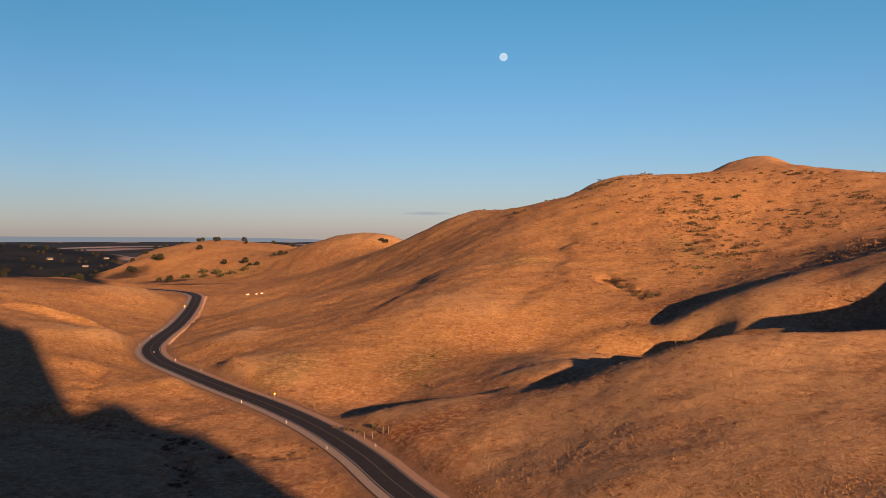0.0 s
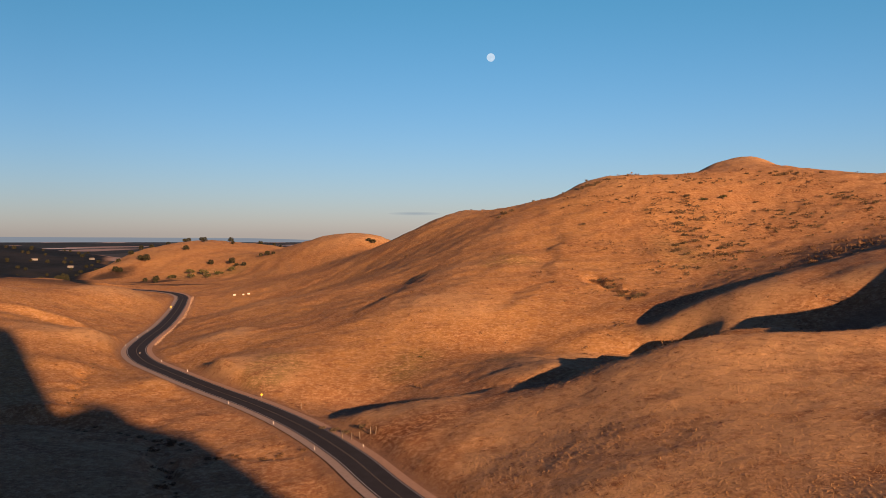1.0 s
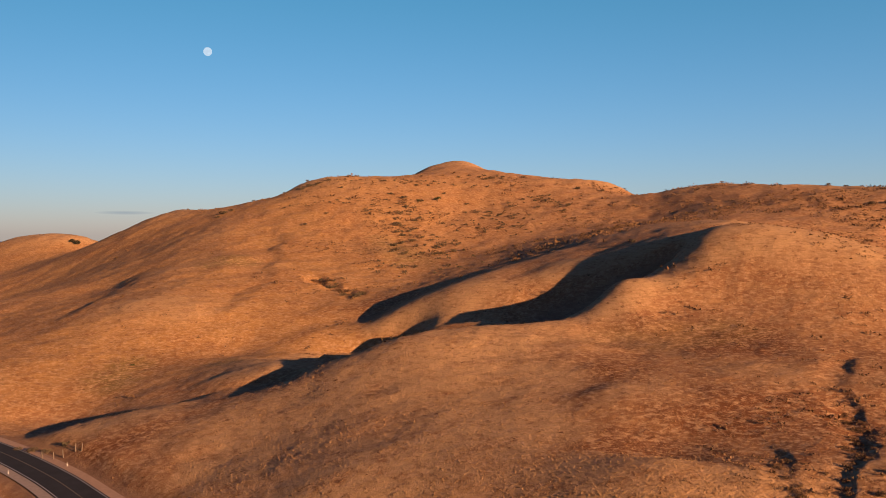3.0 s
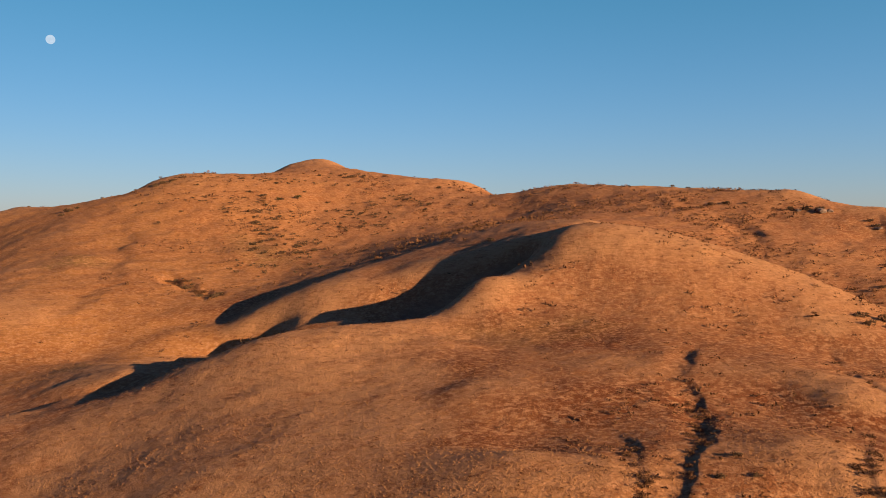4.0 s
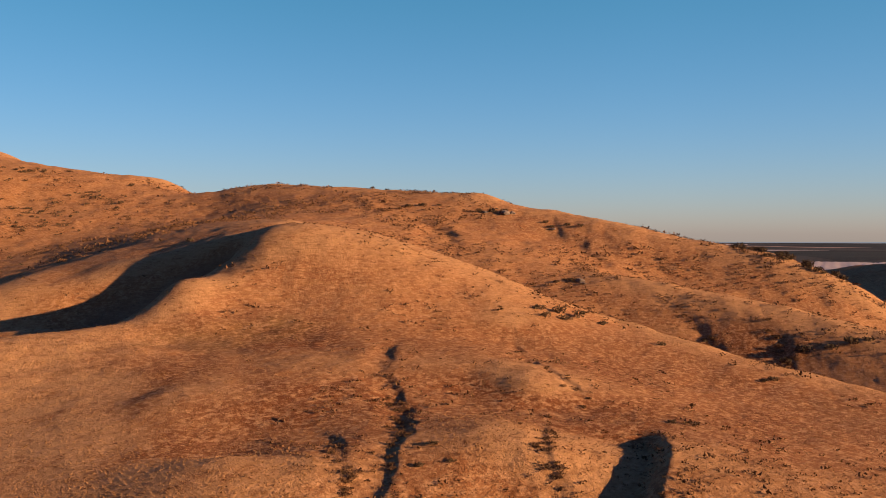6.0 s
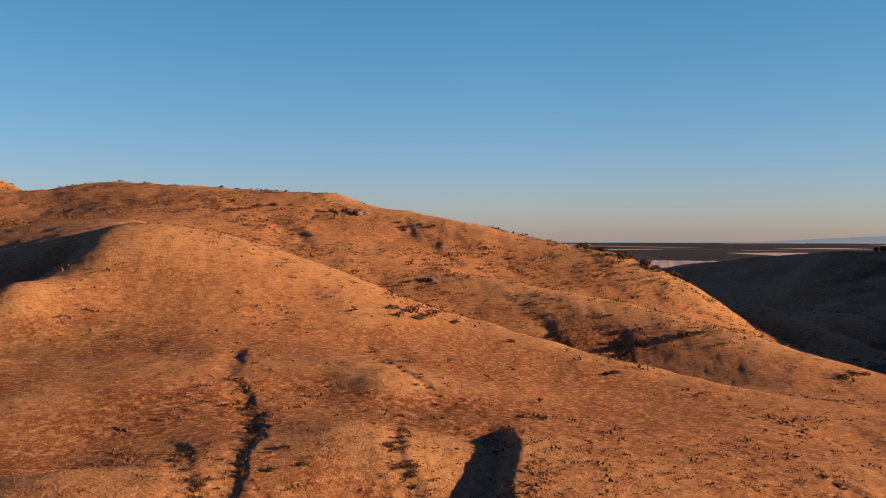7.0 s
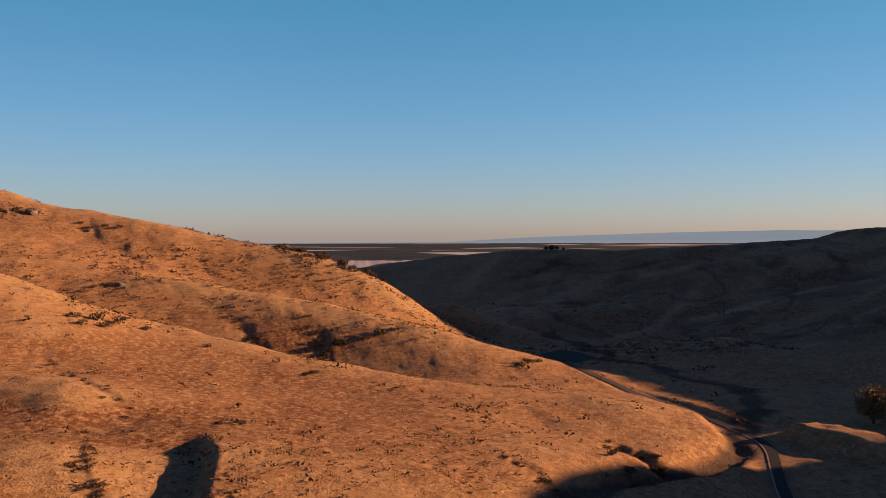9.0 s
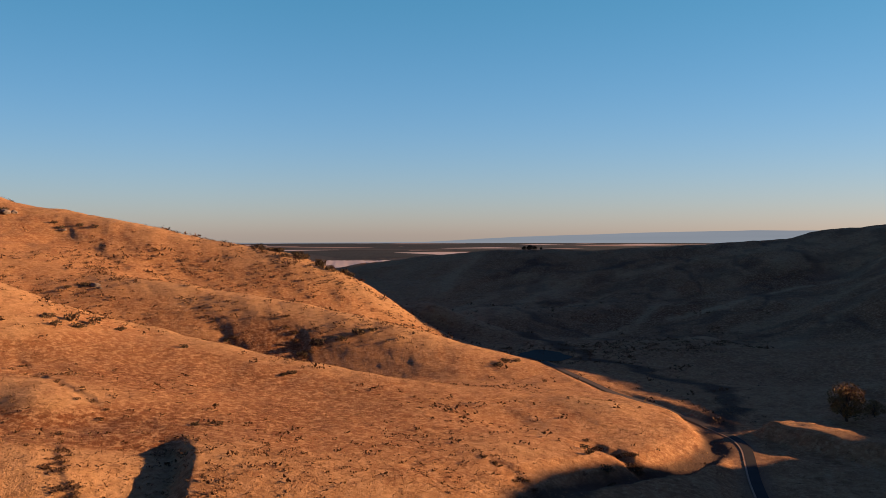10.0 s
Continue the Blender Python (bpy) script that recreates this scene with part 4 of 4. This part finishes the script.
crest_spots = [(343, 274, 3.4), (347, 270, 2.6), (338, 279, 2.2), (346, 240, 2.6), (350, 246, 2.4), (352, 235, 2.2), (354, 228, 2.0), (325, 306, 2.4), (319, 311, 2.0), (331, 300, 1.8), (345, 365, 1.8), (347, 355, 1.5), (158, 256, 1.9), (191, 130, 2.6), (196, 127, 2.4), (186, 133, 2.2), (188, 126, 2.0), (200, 122, 1.8), (182, 128, 1.6), (276, 182, 2.3), (270, 185, 1.7), (277, 82, 3.0), (272, 86, 2.4), (281, 78, 2.0), (268, 93, 3.0), (262, 96, 2.4), (275, 32, 2.4), (270, 34, 2.0), (280, 29, 1.8), (-21, 187, 1.5), (-18, 184.5, 1.3), (-14.5, 183, 1.2), (-24, 190, 1.0), (80, 76, 0.9), (86, 79, 0.8), (84, 74, 0.7), (192, 73, 1.6), (189, 74, 1.2), (132, 63, 1.1), (130, 66, 1.0), (195, 102, 1.4), (258, 118, 2.0), (252, 112, 1.9), (262, 122, 1.7), (150, 0, 1.6), (154, 3, 1.4), (160, 4, 1.2), (146, -1, 1.3)]
plant(sage, crest_spots, "grey sagebrush clump on a dry slope", "shrub", "shrubs on the ridges", rng)
row = [(float(x), float(y), float(s)) for x, y, s in zip(np.interp(np.linspace(0, 1, 26), [0, 0.5, 1], [386, 386, 380]) + rng.normal(0, 5, 26), np.linspace(165, 118, 26) + rng.normal(0, 2, 26), rng.uniform(1.5, 2.9, 26))]
plant(sage, row, "dark bushy scrub along a hill crest", "shrub", "bushes on the hill end", rng, squash=1.25)
gully_spots = []
for pts, a, b_, cnt, sz in [(GULLIES[1][0], 0.4, 0.9, 34, 0.7), (GULLIES[2][0], 0.3, 1.0, 18, 0.8), (GULLIES[3][0], 0.2, 1.0, 12, 0.7), (GULLIES[5][0], 0.0, 0.8, 22, 0.9), (GULLIES[6][0], 0.0, 0.9, 14, 1.3), (GULLIES[7][0], 0.0, 1.0, 20, 1.5), (GULLIES[9][0], 0.0, 1.0, 16, 1.2), (GULLIES[10][0], 0.0, 1.0, 10, 0.9), (GULLIES[15][0], 0.2, 0.9, 14, 1.6), (GULLIES[11][0], 0.0, 1.0, 26, 0.8), (GULLIES[12][0], 0.3, 1.0, 24, 0.9), (GULLIES[13][0], 0.0, 1.0, 22, 0.9), (GULLIES[14][0], 0.0, 1.0, 18, 0.8)]:
    for k in range(cnt):
        p = pts[int((a + (b_ - a) * rng.uniform()) * (len(pts) - 1))]
        gully_spots.append((p[0] + rng.normal(0, 1.1), p[1] + rng.normal(0, 1.1), sz * rng.uniform(0.6, 1.3)))
plant(low, gully_spots, "dark dry bush growing in an eroded gully", "shrub", "bushes in the gullies", rng)

oaks = [tree_model(50 + k, OAK, 7.4 + 0.9 * k, 4.6 + 0.5 * k, 2600, 22, 0.10) for k in range(3)]
plant(oaks, [(-288, 800, 0.76), (-294, 806, 0.59), (-275, 834, 0.73), (-283, 842, 0.59), (-204, 802, 0.53), (-182, 790, 0.56), (-167, 772, 0.46), (-175, 778, 0.36), (-149, 788, 0.49), (-143, 784, 0.40), (-156, 792, 0.36), (-247, 872, 0.53), (-262, 936, 0.53), (-270, 950, 0.46), (-246, 940, 0.49), (-256, 965, 0.59), (-276, 970, 0.46), (-222, 960, 0.53), (-213, 930, 0.46), (-198, 1004, 0.59), (-180, 995, 0.40), (-150, 930, 0.53), (-167, 960, 0.33), (-236, 742, 0.49), (-243, 735, 0.46), (-224, 753, 0.40), (-232, 728, 0.36), (-300, 930, 0.53), (-312, 900, 0.59), (-306, 915, 0.53), (-290, 955, 0.56), (-318, 880, 0.53)], "dark green rounded oak on a dry hillside", "tree", "oaks on the far hill", rng, 0.1)
plant(oaks[:2], [(-49, 738, 0.5), (-53, 742, 0.42)], "dark slender tree standing in a hill saddle", "tree", "trees in the saddle", rng, 0.1)
big = [tree_model(70, AUTUMN, 9.5, 4.2, 2600, 26, 0.1), tree_model(71, AUTUMN, 9.0, 4.0, 2200, 24, 0.1)]
plant(big[:1], [(222, -57, 1.05)], "rounded brownish-green tree on the shaded valley floor", "tree", "trees on the valley floor", rng, 0.1)
plant(big[1:], [(216, -69, 0.95), (224, -76, 0.9), (231, -66, 0.55)], "rounded brownish-green tree on the shaded valley floor", "tree", "trees on the valley floor", rng, 0.1)
plant(oaks, [(806, 76, 0.45), (806, 71, 0.55), (804, 66, 0.4), (803, 60, 0.35)], "dark tree on a distant hill crest", "tree", "trees on the distant crest", rng, 0.2)
valley = []
for k in range(60):
    a, r = radians(rng.uniform(-28, -20.8)), rng.uniform(760, 1500)
    valley.append((r * math.sin(a), r * math.cos(a), rng.uniform(0.35, 0.65)))
plant(oaks, valley, "dark tree in a shaded valley of farms", "tree", "trees in the far valley", rng, 0.2)
discard(sage + low + green_shrub + oaks + big)


# ---------------------------------------------------------------- grass, scrub and stones that nobody could count
def scatter(n, seed, r0, r1, a0, a1):
    g = np.random.default_rng(seed)
    r = r0 * (r1 / r0) ** g.uniform(0, 1, n)
    a = np.radians(g.uniform(a0, a1, n))
    return r * np.sin(a), r * np.cos(a), g


def stuff(name, verts, faces, mat, label, category):
    return tagged(new(name, mesh_of(name, verts, faces, mat)), label, category, kind="stuff")


def grass_tufts():
    x, y, g = scatter(150000, 7, 92, 310, -30, 108)
    d, _, _ = to_line(x, y, ROAD[::4])
    ok = (d > 6.5) & (fbm(x, y, 14, 3, 21) + g.uniform(-0.9, 0.9, len(x)) > 0.0)
    x, y = x[ok], y[ok]
    n = len(x)
    z = land(x, y)
    verts, faces = np.empty((n, 3, 3, 3), np.float32), []
    for k in range(3):
        a = g.uniform(0, 2 * math.pi, n)
        h, w, lean = g.uniform(0.06, 0.17, n), g.uniform(0.05, 0.11, n), g.uniform(0.1, 0.4, n)
        ox, oy = g.normal(0, 0.12, n), g.normal(0, 0.12, n)
        c, s = np.cos(a), np.sin(a)
        verts[:, k, 0] = np.stack([x + ox - c * w, y + oy - s * w, z - 0.05], 1)
        verts[:, k, 1] = np.stack([x + ox + c * w, y + oy + s * w, z - 0.05], 1)
        verts[:, k, 2] = np.stack([x + ox - s * lean, y + oy + c * lean, z + h], 1)
    stuff("grass_tufts", verts.reshape(-1, 3), np.arange(n * 9).reshape(-1, 3), STRAW, "tufts of dry straw-coloured grass on the slopes", "grass")


def scrub_cover():
    x, y, g = scatter(75000, 9, 95, 620, -2, 100)
    r, a = np.hypot(x, y), np.degrees(np.arctan2(x, y))
    clump = fbm(x, y, 26, 4, 31)
    want = 0.05 + 0.55 * smooth(36, 42, a) * smooth(270, 310, r) * (1 - smooth(78, 84, a)) + 0.30 * smooth(30, 40, a) * (1 - smooth(70, 90, a)) + 0.85 * smooth(8, 13, a) * smooth(320, 380, r) * (r < 600) + 0.08 * smooth(70, 80, a)
    want = want * np.clip(0.5 + 1.5 * clump, 0, 1.6) * np.where((a < 33) & (r < 225), 0.15, 1) * np.where((a > 74) & (r > 395), 0.2, 1)
    ok = g.uniform(0, 1, len(x)) < want * np.where(r < 210, 0.30, 0.55)
    x, y, r = x[ok], y[ok], r[ok]
    n = len(x)
    z = land(x, y)
    size = g.uniform(0.28, 0.75, n) * (0.55 + r / 380) * np.where(g.uniform(0, 1, n) > 0.88, 1.9, 1)
    m = 9
    p = np.stack([x, y, z], 1)[:, None] + g.normal(size=(n, m, 3)) * size[:, None, None] * np.array([0.55, 0.55, 0.2]) + np.array([0, 0, 1]) * size[:, None, None] * 0.28
    u = g.normal(size=(n, m, 3))
    u /= np.linalg.norm(u, axis=2)[..., None]
    v = np.cross(u, g.normal(size=(n, m, 3)))
    v /= np.linalg.norm(v, axis=2)[..., None] + 1e-9
    s = size[:, None, None] * 0.34
    verts = np.stack([p - u * s, p + u * s, p + v * s], 2).reshape(-1, 3)
    stuff("scrub", verts, np.arange(n * m * 3).reshape(-1, 3), SCRUB, "small dark scrub speckling the dry hillsides", "scrub")


def stones():
    g = np.random.default_rng(12)
    base = rock_mesh(3)
    co = np.empty(len(base.vertices) * 3, np.float32)
    base.vertices.foreach_get("co", co)
    co = co.reshape(-1, 3)
    tri = np.array([list(p.vertices) for p in base.polygons])
    q = ROAD[(ROAD[:, 1] > 330) & (ROAD[:, 1] < 580)]
    k = g.uniform(0, len(q) - 1.001, 420)
    i = k.astype(int)
    f = (k - i)[:, None]
    way = q[i + 1, :2] - q[i, :2]
    side = np.stack([way[:, 1], -way[:, 0]], 1) / np.linalg.norm(way, axis=1)[:, None]
    p = q[i, :2] * (1 - f) + q[i + 1, :2] * f + side * (5.7 + g.normal(0, 0.5, 420))[:, None]
    z = land(p[:, 0], p[:, 1])
    s = g.uniform(0.12, 0.32, 420)
    verts = (co[None] * s[:, None, None] + np.concatenate([p, (z + 0.1)[:, None]], 1)[:, None]).reshape(-1, 3)
    faces = (tri[None] + (np.arange(420) * len(co))[:, None, None]).reshape(-1, 3)
    stuff("stones", verts, faces, RUBBLE, "broken pale rock along the road bank", "stones")


def shrub_drifts():
    """The far shrubs of the hillside, each a small ragged heap of leaves."""
    g = np.random.default_rng(15)
    xy = np.array(drift)
    zz = land(xy[:, 0], xy[:, 1])
    parts = []
    for (x, y, s), z in zip(drift, zz):
        heaps = np.concatenate([g.normal(0, 0.42, (6, 2)), g.uniform(0.2, 0.55, (6, 1))], 1) * s + (x, y, z - 0.05)
        parts.append(leaf_cloud(g, 90, heaps, 0.36 * s * g.uniform(0.7, 1.2, 6), 0.11 * s))
    stuff("shrub_drifts", *join(parts), SAGE, "drifts of dark grey-brown sagebrush on a far slope", "shrubs")


grass_tufts()
scrub_cover()
shrub_drifts()
stones()

# ---------------------------------------------------------------- rocks
for k, (x, y, s) in enumerate([(345, 268, 2.6), (349, 266, 1.8), (277, 179, 1.7), (275, 176, 1.1), (344, 238, 1.6), (340, 276, 1.5)]):
    ob = tagged(new("rock", rock_mesh(k)), "grey weathered boulder half buried in dry grass", "rock", "boulders on the slopes")
    ob.matrix_basis = turned(x, y, ground_at(x, y) + 0.1 * s, s, rng)


# ---------------------------------------------------------------- roadside things
def box(w, d, h, z0=0.0, bevel=0.0):
    bm = bmesh.new()
    bmesh.ops.create_cube(bm, size=1)
    bmesh.ops.scale(bm, vec=(w, d, h), verts=bm.verts)
    bmesh.ops.translate(bm, vec=(0, 0, z0 + h / 2), verts=bm.verts)
    if bevel:
        bmesh.ops.bevel(bm, geom=bm.edges[:], offset=bevel, segments=1, affect="EDGES")
    return bm


def link(bm, name, mat):
    me = bpy.data.meshes.new(name)
    bm.to_mesh(me)
    bm.free()
    me.materials.append(mat)
    return me


def marker_post():
    root = new("marker_post")
    part("post", link(box(0.10, 0.05, 0.85, -0.1, 0.012), "post", WHITE), root)
    part("reflector", link(box(0.07, 0.02, 0.12, 0.58), "reflector", STEEL), root, "small grey reflector").location = (0, -0.046, 0)
    return root


def warning_sign():
    root = new("road_sign")
    part("post", link(box(0.09, 0.09, 2.5, -0.1, 0.015), "post", STEEL), root)
    plate_bm = box(0.85, 0.03, 0.85, -0.425, 0.01)
    bmesh.ops.rotate(plate_bm, verts=plate_bm.verts, cent=(0, 0, 0), matrix=Matrix.Rotation(radians(45), 3, "Y"))
    bmesh.ops.translate(plate_bm, verts=plate_bm.verts, vec=(0, -0.07, 2.2))
    part("sign_plate", link(plate_bm, "sign_plate", YELLOW), root, "yellow diamond plate")
    return root


post = marker_post()
for x, y in [(-22.5, 171), (-13.5, 173), (-35.5, 194), (-75.5, 268.5), (-90, 289.5), (-105.5, 311), (-113.5, 331), (-120.5, 357), (-124.5, 380), (-133, 420), (-51, 217.5)]:
    d, side, way = to_line(np.array([float(x)]), np.array([float(y)]), ROAD)
    k = int(np.argmin(np.hypot(ROAD[:, 0] - x, ROAD[:, 1] - y)))
    off = np.array([x, y]) - ROAD[k, :2]
    off = ROAD[k, :2] + off / (np.linalg.norm(off) + 1e-6) * 4.9
    ob = copy_thing(post, pose(off[0], off[1], ROAD[k, 2] - 0.02, 0, 0, math.degrees(math.atan2(off[1], off[0])) - 90))
    tagged(ob, "white plastic marker post beside the asphalt road", "marker post", "posts along the road")
discard([post])
sign = warning_sign()
for x, y, s in [(-44.0, 224.5, 0.55), (-146.5, 487, 0.85)]:
    m = pose(x, y, ground_at(x, y), 0, 0, math.degrees(math.atan2(-x, y))) @ Matrix.Diagonal((s, s, s, 1))
    ob = copy_thing(sign, m)
    ob.matrix_basis = m
    tagged(ob, "yellow diamond road sign on a steel post", "road sign", "signs along the road")
discard([sign])


def fence_post():
    v, f = limb([(0, 0, -0.3), (0.02, 0, 0.7), (0.0, 0.03, 1.5)], 0.11, 0.09, 7)
    return mesh_of("fence_post", v, f, TIMBER)


fp = fence_post()
for k, (x, y) in enumerate([(-18.5, 180.5), (-16.4, 179.6), (-14.6, 178.9), (-12.4, 178.2), (-11.2, 176.8), (-32.5, 216.5)]):
    ob = tagged(new("fence_post", fp), "dark weathered timber fence post in dry grass", "fence post", "fence posts by the road")
    ob.matrix_basis = pose(x, y, ground_at(x, y), rng.uniform(-5, 5), rng.uniform(-5, 5), rng.uniform(0, 360))


def trough():
    root = new("water_trough")
    bm = box(1.9, 0.8, 0.7, 0, 0.06)
    top = [f for f in bm.faces if f.normal.z > 0.9]
    r = bmesh.ops.inset_region(bm, faces=top, thickness=0.1)
    bmesh.ops.translate(bm, verts=list({v for f in top for v in f.verts}), vec=(0, 0, -0.35))
    part("basin", link(bm, "basin", TUB), root)
    part("pipe", mesh_of("pipe", *limb([(1.15, 0, 0), (1.15, 0, 1.0), (0.8, 0, 1.05)], 0.06, 0.05, 6), STEEL), root, "grey steel pipe")
    return root


tr = trough()
for x, y, a in [(-130, 571, 20), (-124, 571, 80), (-121, 573, 40)]:
    tagged(copy_thing(tr, pose(x, y, ground_at(x, y), 0, 0, a)), "pale cattle trough standing on open pasture", "water trough", "troughs on the pasture")
discard([tr])


def house(w, d, h):
    root = new("house")
    part("wall", link(box(w, d, h), "wall", WALL), root)
    bm = bmesh.new()
    a = [bm.verts.new(c) for c in ((-w / 2 - 0.4, -d / 2 - 0.4, h), (w / 2 + 0.4, -d / 2 - 0.4, h), (w / 2 + 0.4, d / 2 + 0.4, h), (-w / 2 - 0.4, d / 2 + 0.4, h), (-w / 2, 0, h + 0.32 * d), (w / 2, 0, h + 0.32 * d))]
    for q in ((0, 1, 5, 4), (2, 3, 4, 5), (1, 2, 5), (3, 0, 4), (3, 2, 1, 0)):
        bm.faces.new([a[i] for i in q])
    part("roof", link(bm, "roof", ROOF), root, "dark pitched roof")
    for sx in (-0.3, 0.0, 0.3):
        part("window", link(box(1.2, 0.1, 1.1, 1.1), "window", ROOF), root).location = (sx * w, -d / 2 - 0.02, 0)
    return root


hs = house(16, 9, 3.6)
for a, r, s, t in [(-24.6, 1280, 0.8, 30), (-22.6, 1180, 0.7, 5), (-21.4, 1320, 0.7, 60)]:
    x, y = r * math.sin(radians(a)), r * math.cos(radians(a))
    s *= 0.6
    m = pose(x, y, ground_at(x, y) - 0.2, 0, 0, t) @ Matrix.Diagonal((s, s, s, 1))
    ob = tagged(copy_thing(hs, m), "grey farmhouse with a dark roof in a wooded valley", "house", "farmhouses in the valley")
    ob.matrix_basis = m
discard([hs])


# ---------------------------------------------------------------- pond
def pond():
    m, n, l, b = material("pond_water")
    b.inputs["Base Color"].default_value = (0.012, 0.013, 0.017, 1)
    b.inputs["Roughness"].default_value = 0.6
    b.inputs["Specular IOR Level"].default_value = 0.012
    wv = n.new("ShaderNodeTexNoise")
    wv.inputs["Scale"].default_value = 1.5
    bp = n.new("ShaderNodeBump")
    bp.inputs["Strength"].default_value, bp.inputs["Distance"].default_value = 0.15, 0.05
    l.new(wv.outputs["Fac"], bp.inputs["Height"])
    l.new(bp.outputs[0], b.inputs["Normal"])
    bm = bmesh.new()
    ring = []
    for k in range(48):
        t = 2 * math.pi * k / 48
        r = 1 + 0.12 * math.sin(3 * t + 1) + 0.06 * math.sin(7 * t)
        ring.append(bm.verts.new((352 + 17 * r * math.cos(t), 26 + 11 * r * math.sin(t), 0)))
    bm.faces.new(ring)
    z = max(ground_at(352 + 18 * math.cos(t), 26 + 12 * math.sin(t)) for t in (0.0, 1.0, 2.1, 3.1, 4.2, 5.2))
    for v in ring:
        v.co.z = z + 0.15
    return tagged(new("pond", link(bm, "pond", m)), "small dark farm pond in a shaded valley", "pond", kind="structure")


pond()


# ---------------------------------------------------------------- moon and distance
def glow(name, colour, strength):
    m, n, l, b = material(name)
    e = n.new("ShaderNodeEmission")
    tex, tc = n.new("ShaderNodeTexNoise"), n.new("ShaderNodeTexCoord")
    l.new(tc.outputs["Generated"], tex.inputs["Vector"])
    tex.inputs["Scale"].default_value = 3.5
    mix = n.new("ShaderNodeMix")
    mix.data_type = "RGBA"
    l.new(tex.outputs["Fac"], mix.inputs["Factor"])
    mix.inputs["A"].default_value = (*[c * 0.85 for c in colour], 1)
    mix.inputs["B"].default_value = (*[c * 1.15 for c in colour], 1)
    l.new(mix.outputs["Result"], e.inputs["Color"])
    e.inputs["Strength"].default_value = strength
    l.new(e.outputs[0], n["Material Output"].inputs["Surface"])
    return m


bm = bmesh.new()
bmesh.ops.create_icosphere(bm, subdivisions=4, radius=19)
for f in bm.faces:
    f.smooth = True
moon = tagged(new("moon", link(bm, "moon", glow("moonlight", (0.62, 0.78, 0.95), 0.27))), "pale nearly full moon in the blue evening sky", "moon", kind="structure")
moon.location = (278, 3990, 864)


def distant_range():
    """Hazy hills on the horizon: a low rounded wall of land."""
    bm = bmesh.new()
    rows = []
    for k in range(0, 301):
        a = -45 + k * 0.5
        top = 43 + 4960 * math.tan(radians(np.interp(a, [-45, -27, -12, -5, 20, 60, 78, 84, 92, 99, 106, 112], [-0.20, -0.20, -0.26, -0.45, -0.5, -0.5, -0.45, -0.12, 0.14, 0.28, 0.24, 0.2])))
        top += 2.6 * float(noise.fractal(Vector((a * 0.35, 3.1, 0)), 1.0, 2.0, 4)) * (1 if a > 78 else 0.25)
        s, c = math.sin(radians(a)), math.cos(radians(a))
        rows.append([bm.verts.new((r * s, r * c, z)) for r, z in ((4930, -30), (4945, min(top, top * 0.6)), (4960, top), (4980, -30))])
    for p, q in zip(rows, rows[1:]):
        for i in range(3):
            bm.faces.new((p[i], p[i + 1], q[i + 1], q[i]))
    # haze put in as a blue-grey glow, in place of sunlight
    return tagged(new("backdrop", link(bm, "backdrop", glow("haze_glow", (0.235, 0.26, 0.305), 0.29))), "blue hazy range of hills along the horizon", "hills", kind="structure")


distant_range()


def cloud_streak():
    """One thin flat cloud low in the sky."""
    m, n, l, b = material("thin_cloud")
    tc, gr_, ramp_, tr_, em, mx = n.new("ShaderNodeTexCoord"), n.new("ShaderNodeTexGradient"), n.new("ShaderNodeMapRange"), n.new("ShaderNodeBsdfTransparent"), n.new("ShaderNodeEmission"), n.new("ShaderNodeMixShader")
    gr_.gradient_type = "SPHERICAL"
    mp = n.new("ShaderNodeMapping")
    mp.inputs["Scale"].default_value = (1 / 150, 1 / 150, 1 / 11)
    l.new(tc.outputs["Object"], mp.inputs["Vector"])
    l.new(mp.outputs[0], gr_.inputs["Vector"])
    ramp_.inputs["To Max"].default_value = 0.45
    l.new(gr_.outputs["Fac"], ramp_.inputs["Value"])
    # the cloud's brightness is a faint grey glow, not sunlight
    em.inputs["Color"].default_value, em.inputs["Strength"].default_value = (0.30, 0.36, 0.42, 1), 0.28
    l.new(ramp_.outputs["Result"], mx.inputs[0])
    l.new(tr_.outputs[0], mx.inputs[1])
    l.new(em.outputs[0], mx.inputs[2])
    l.new(mx.outputs[0], n["Material Output"].inputs["Surface"])
    bm = bmesh.new()
    bmesh.ops.create_icosphere(bm, subdivisions=3, radius=1)
    bmesh.ops.scale(bm, vec=(150, 0.6, 11), verts=bm.verts)
    ob = tagged(new("cloud", link(bm, "cloud", m)), "thin grey streak of cloud low over the hills", "cloud", kind="structure")
    ob.matrix_basis = pose(-85, 4600, 43 + 112, 0, 0, 1)


cloud_streak()
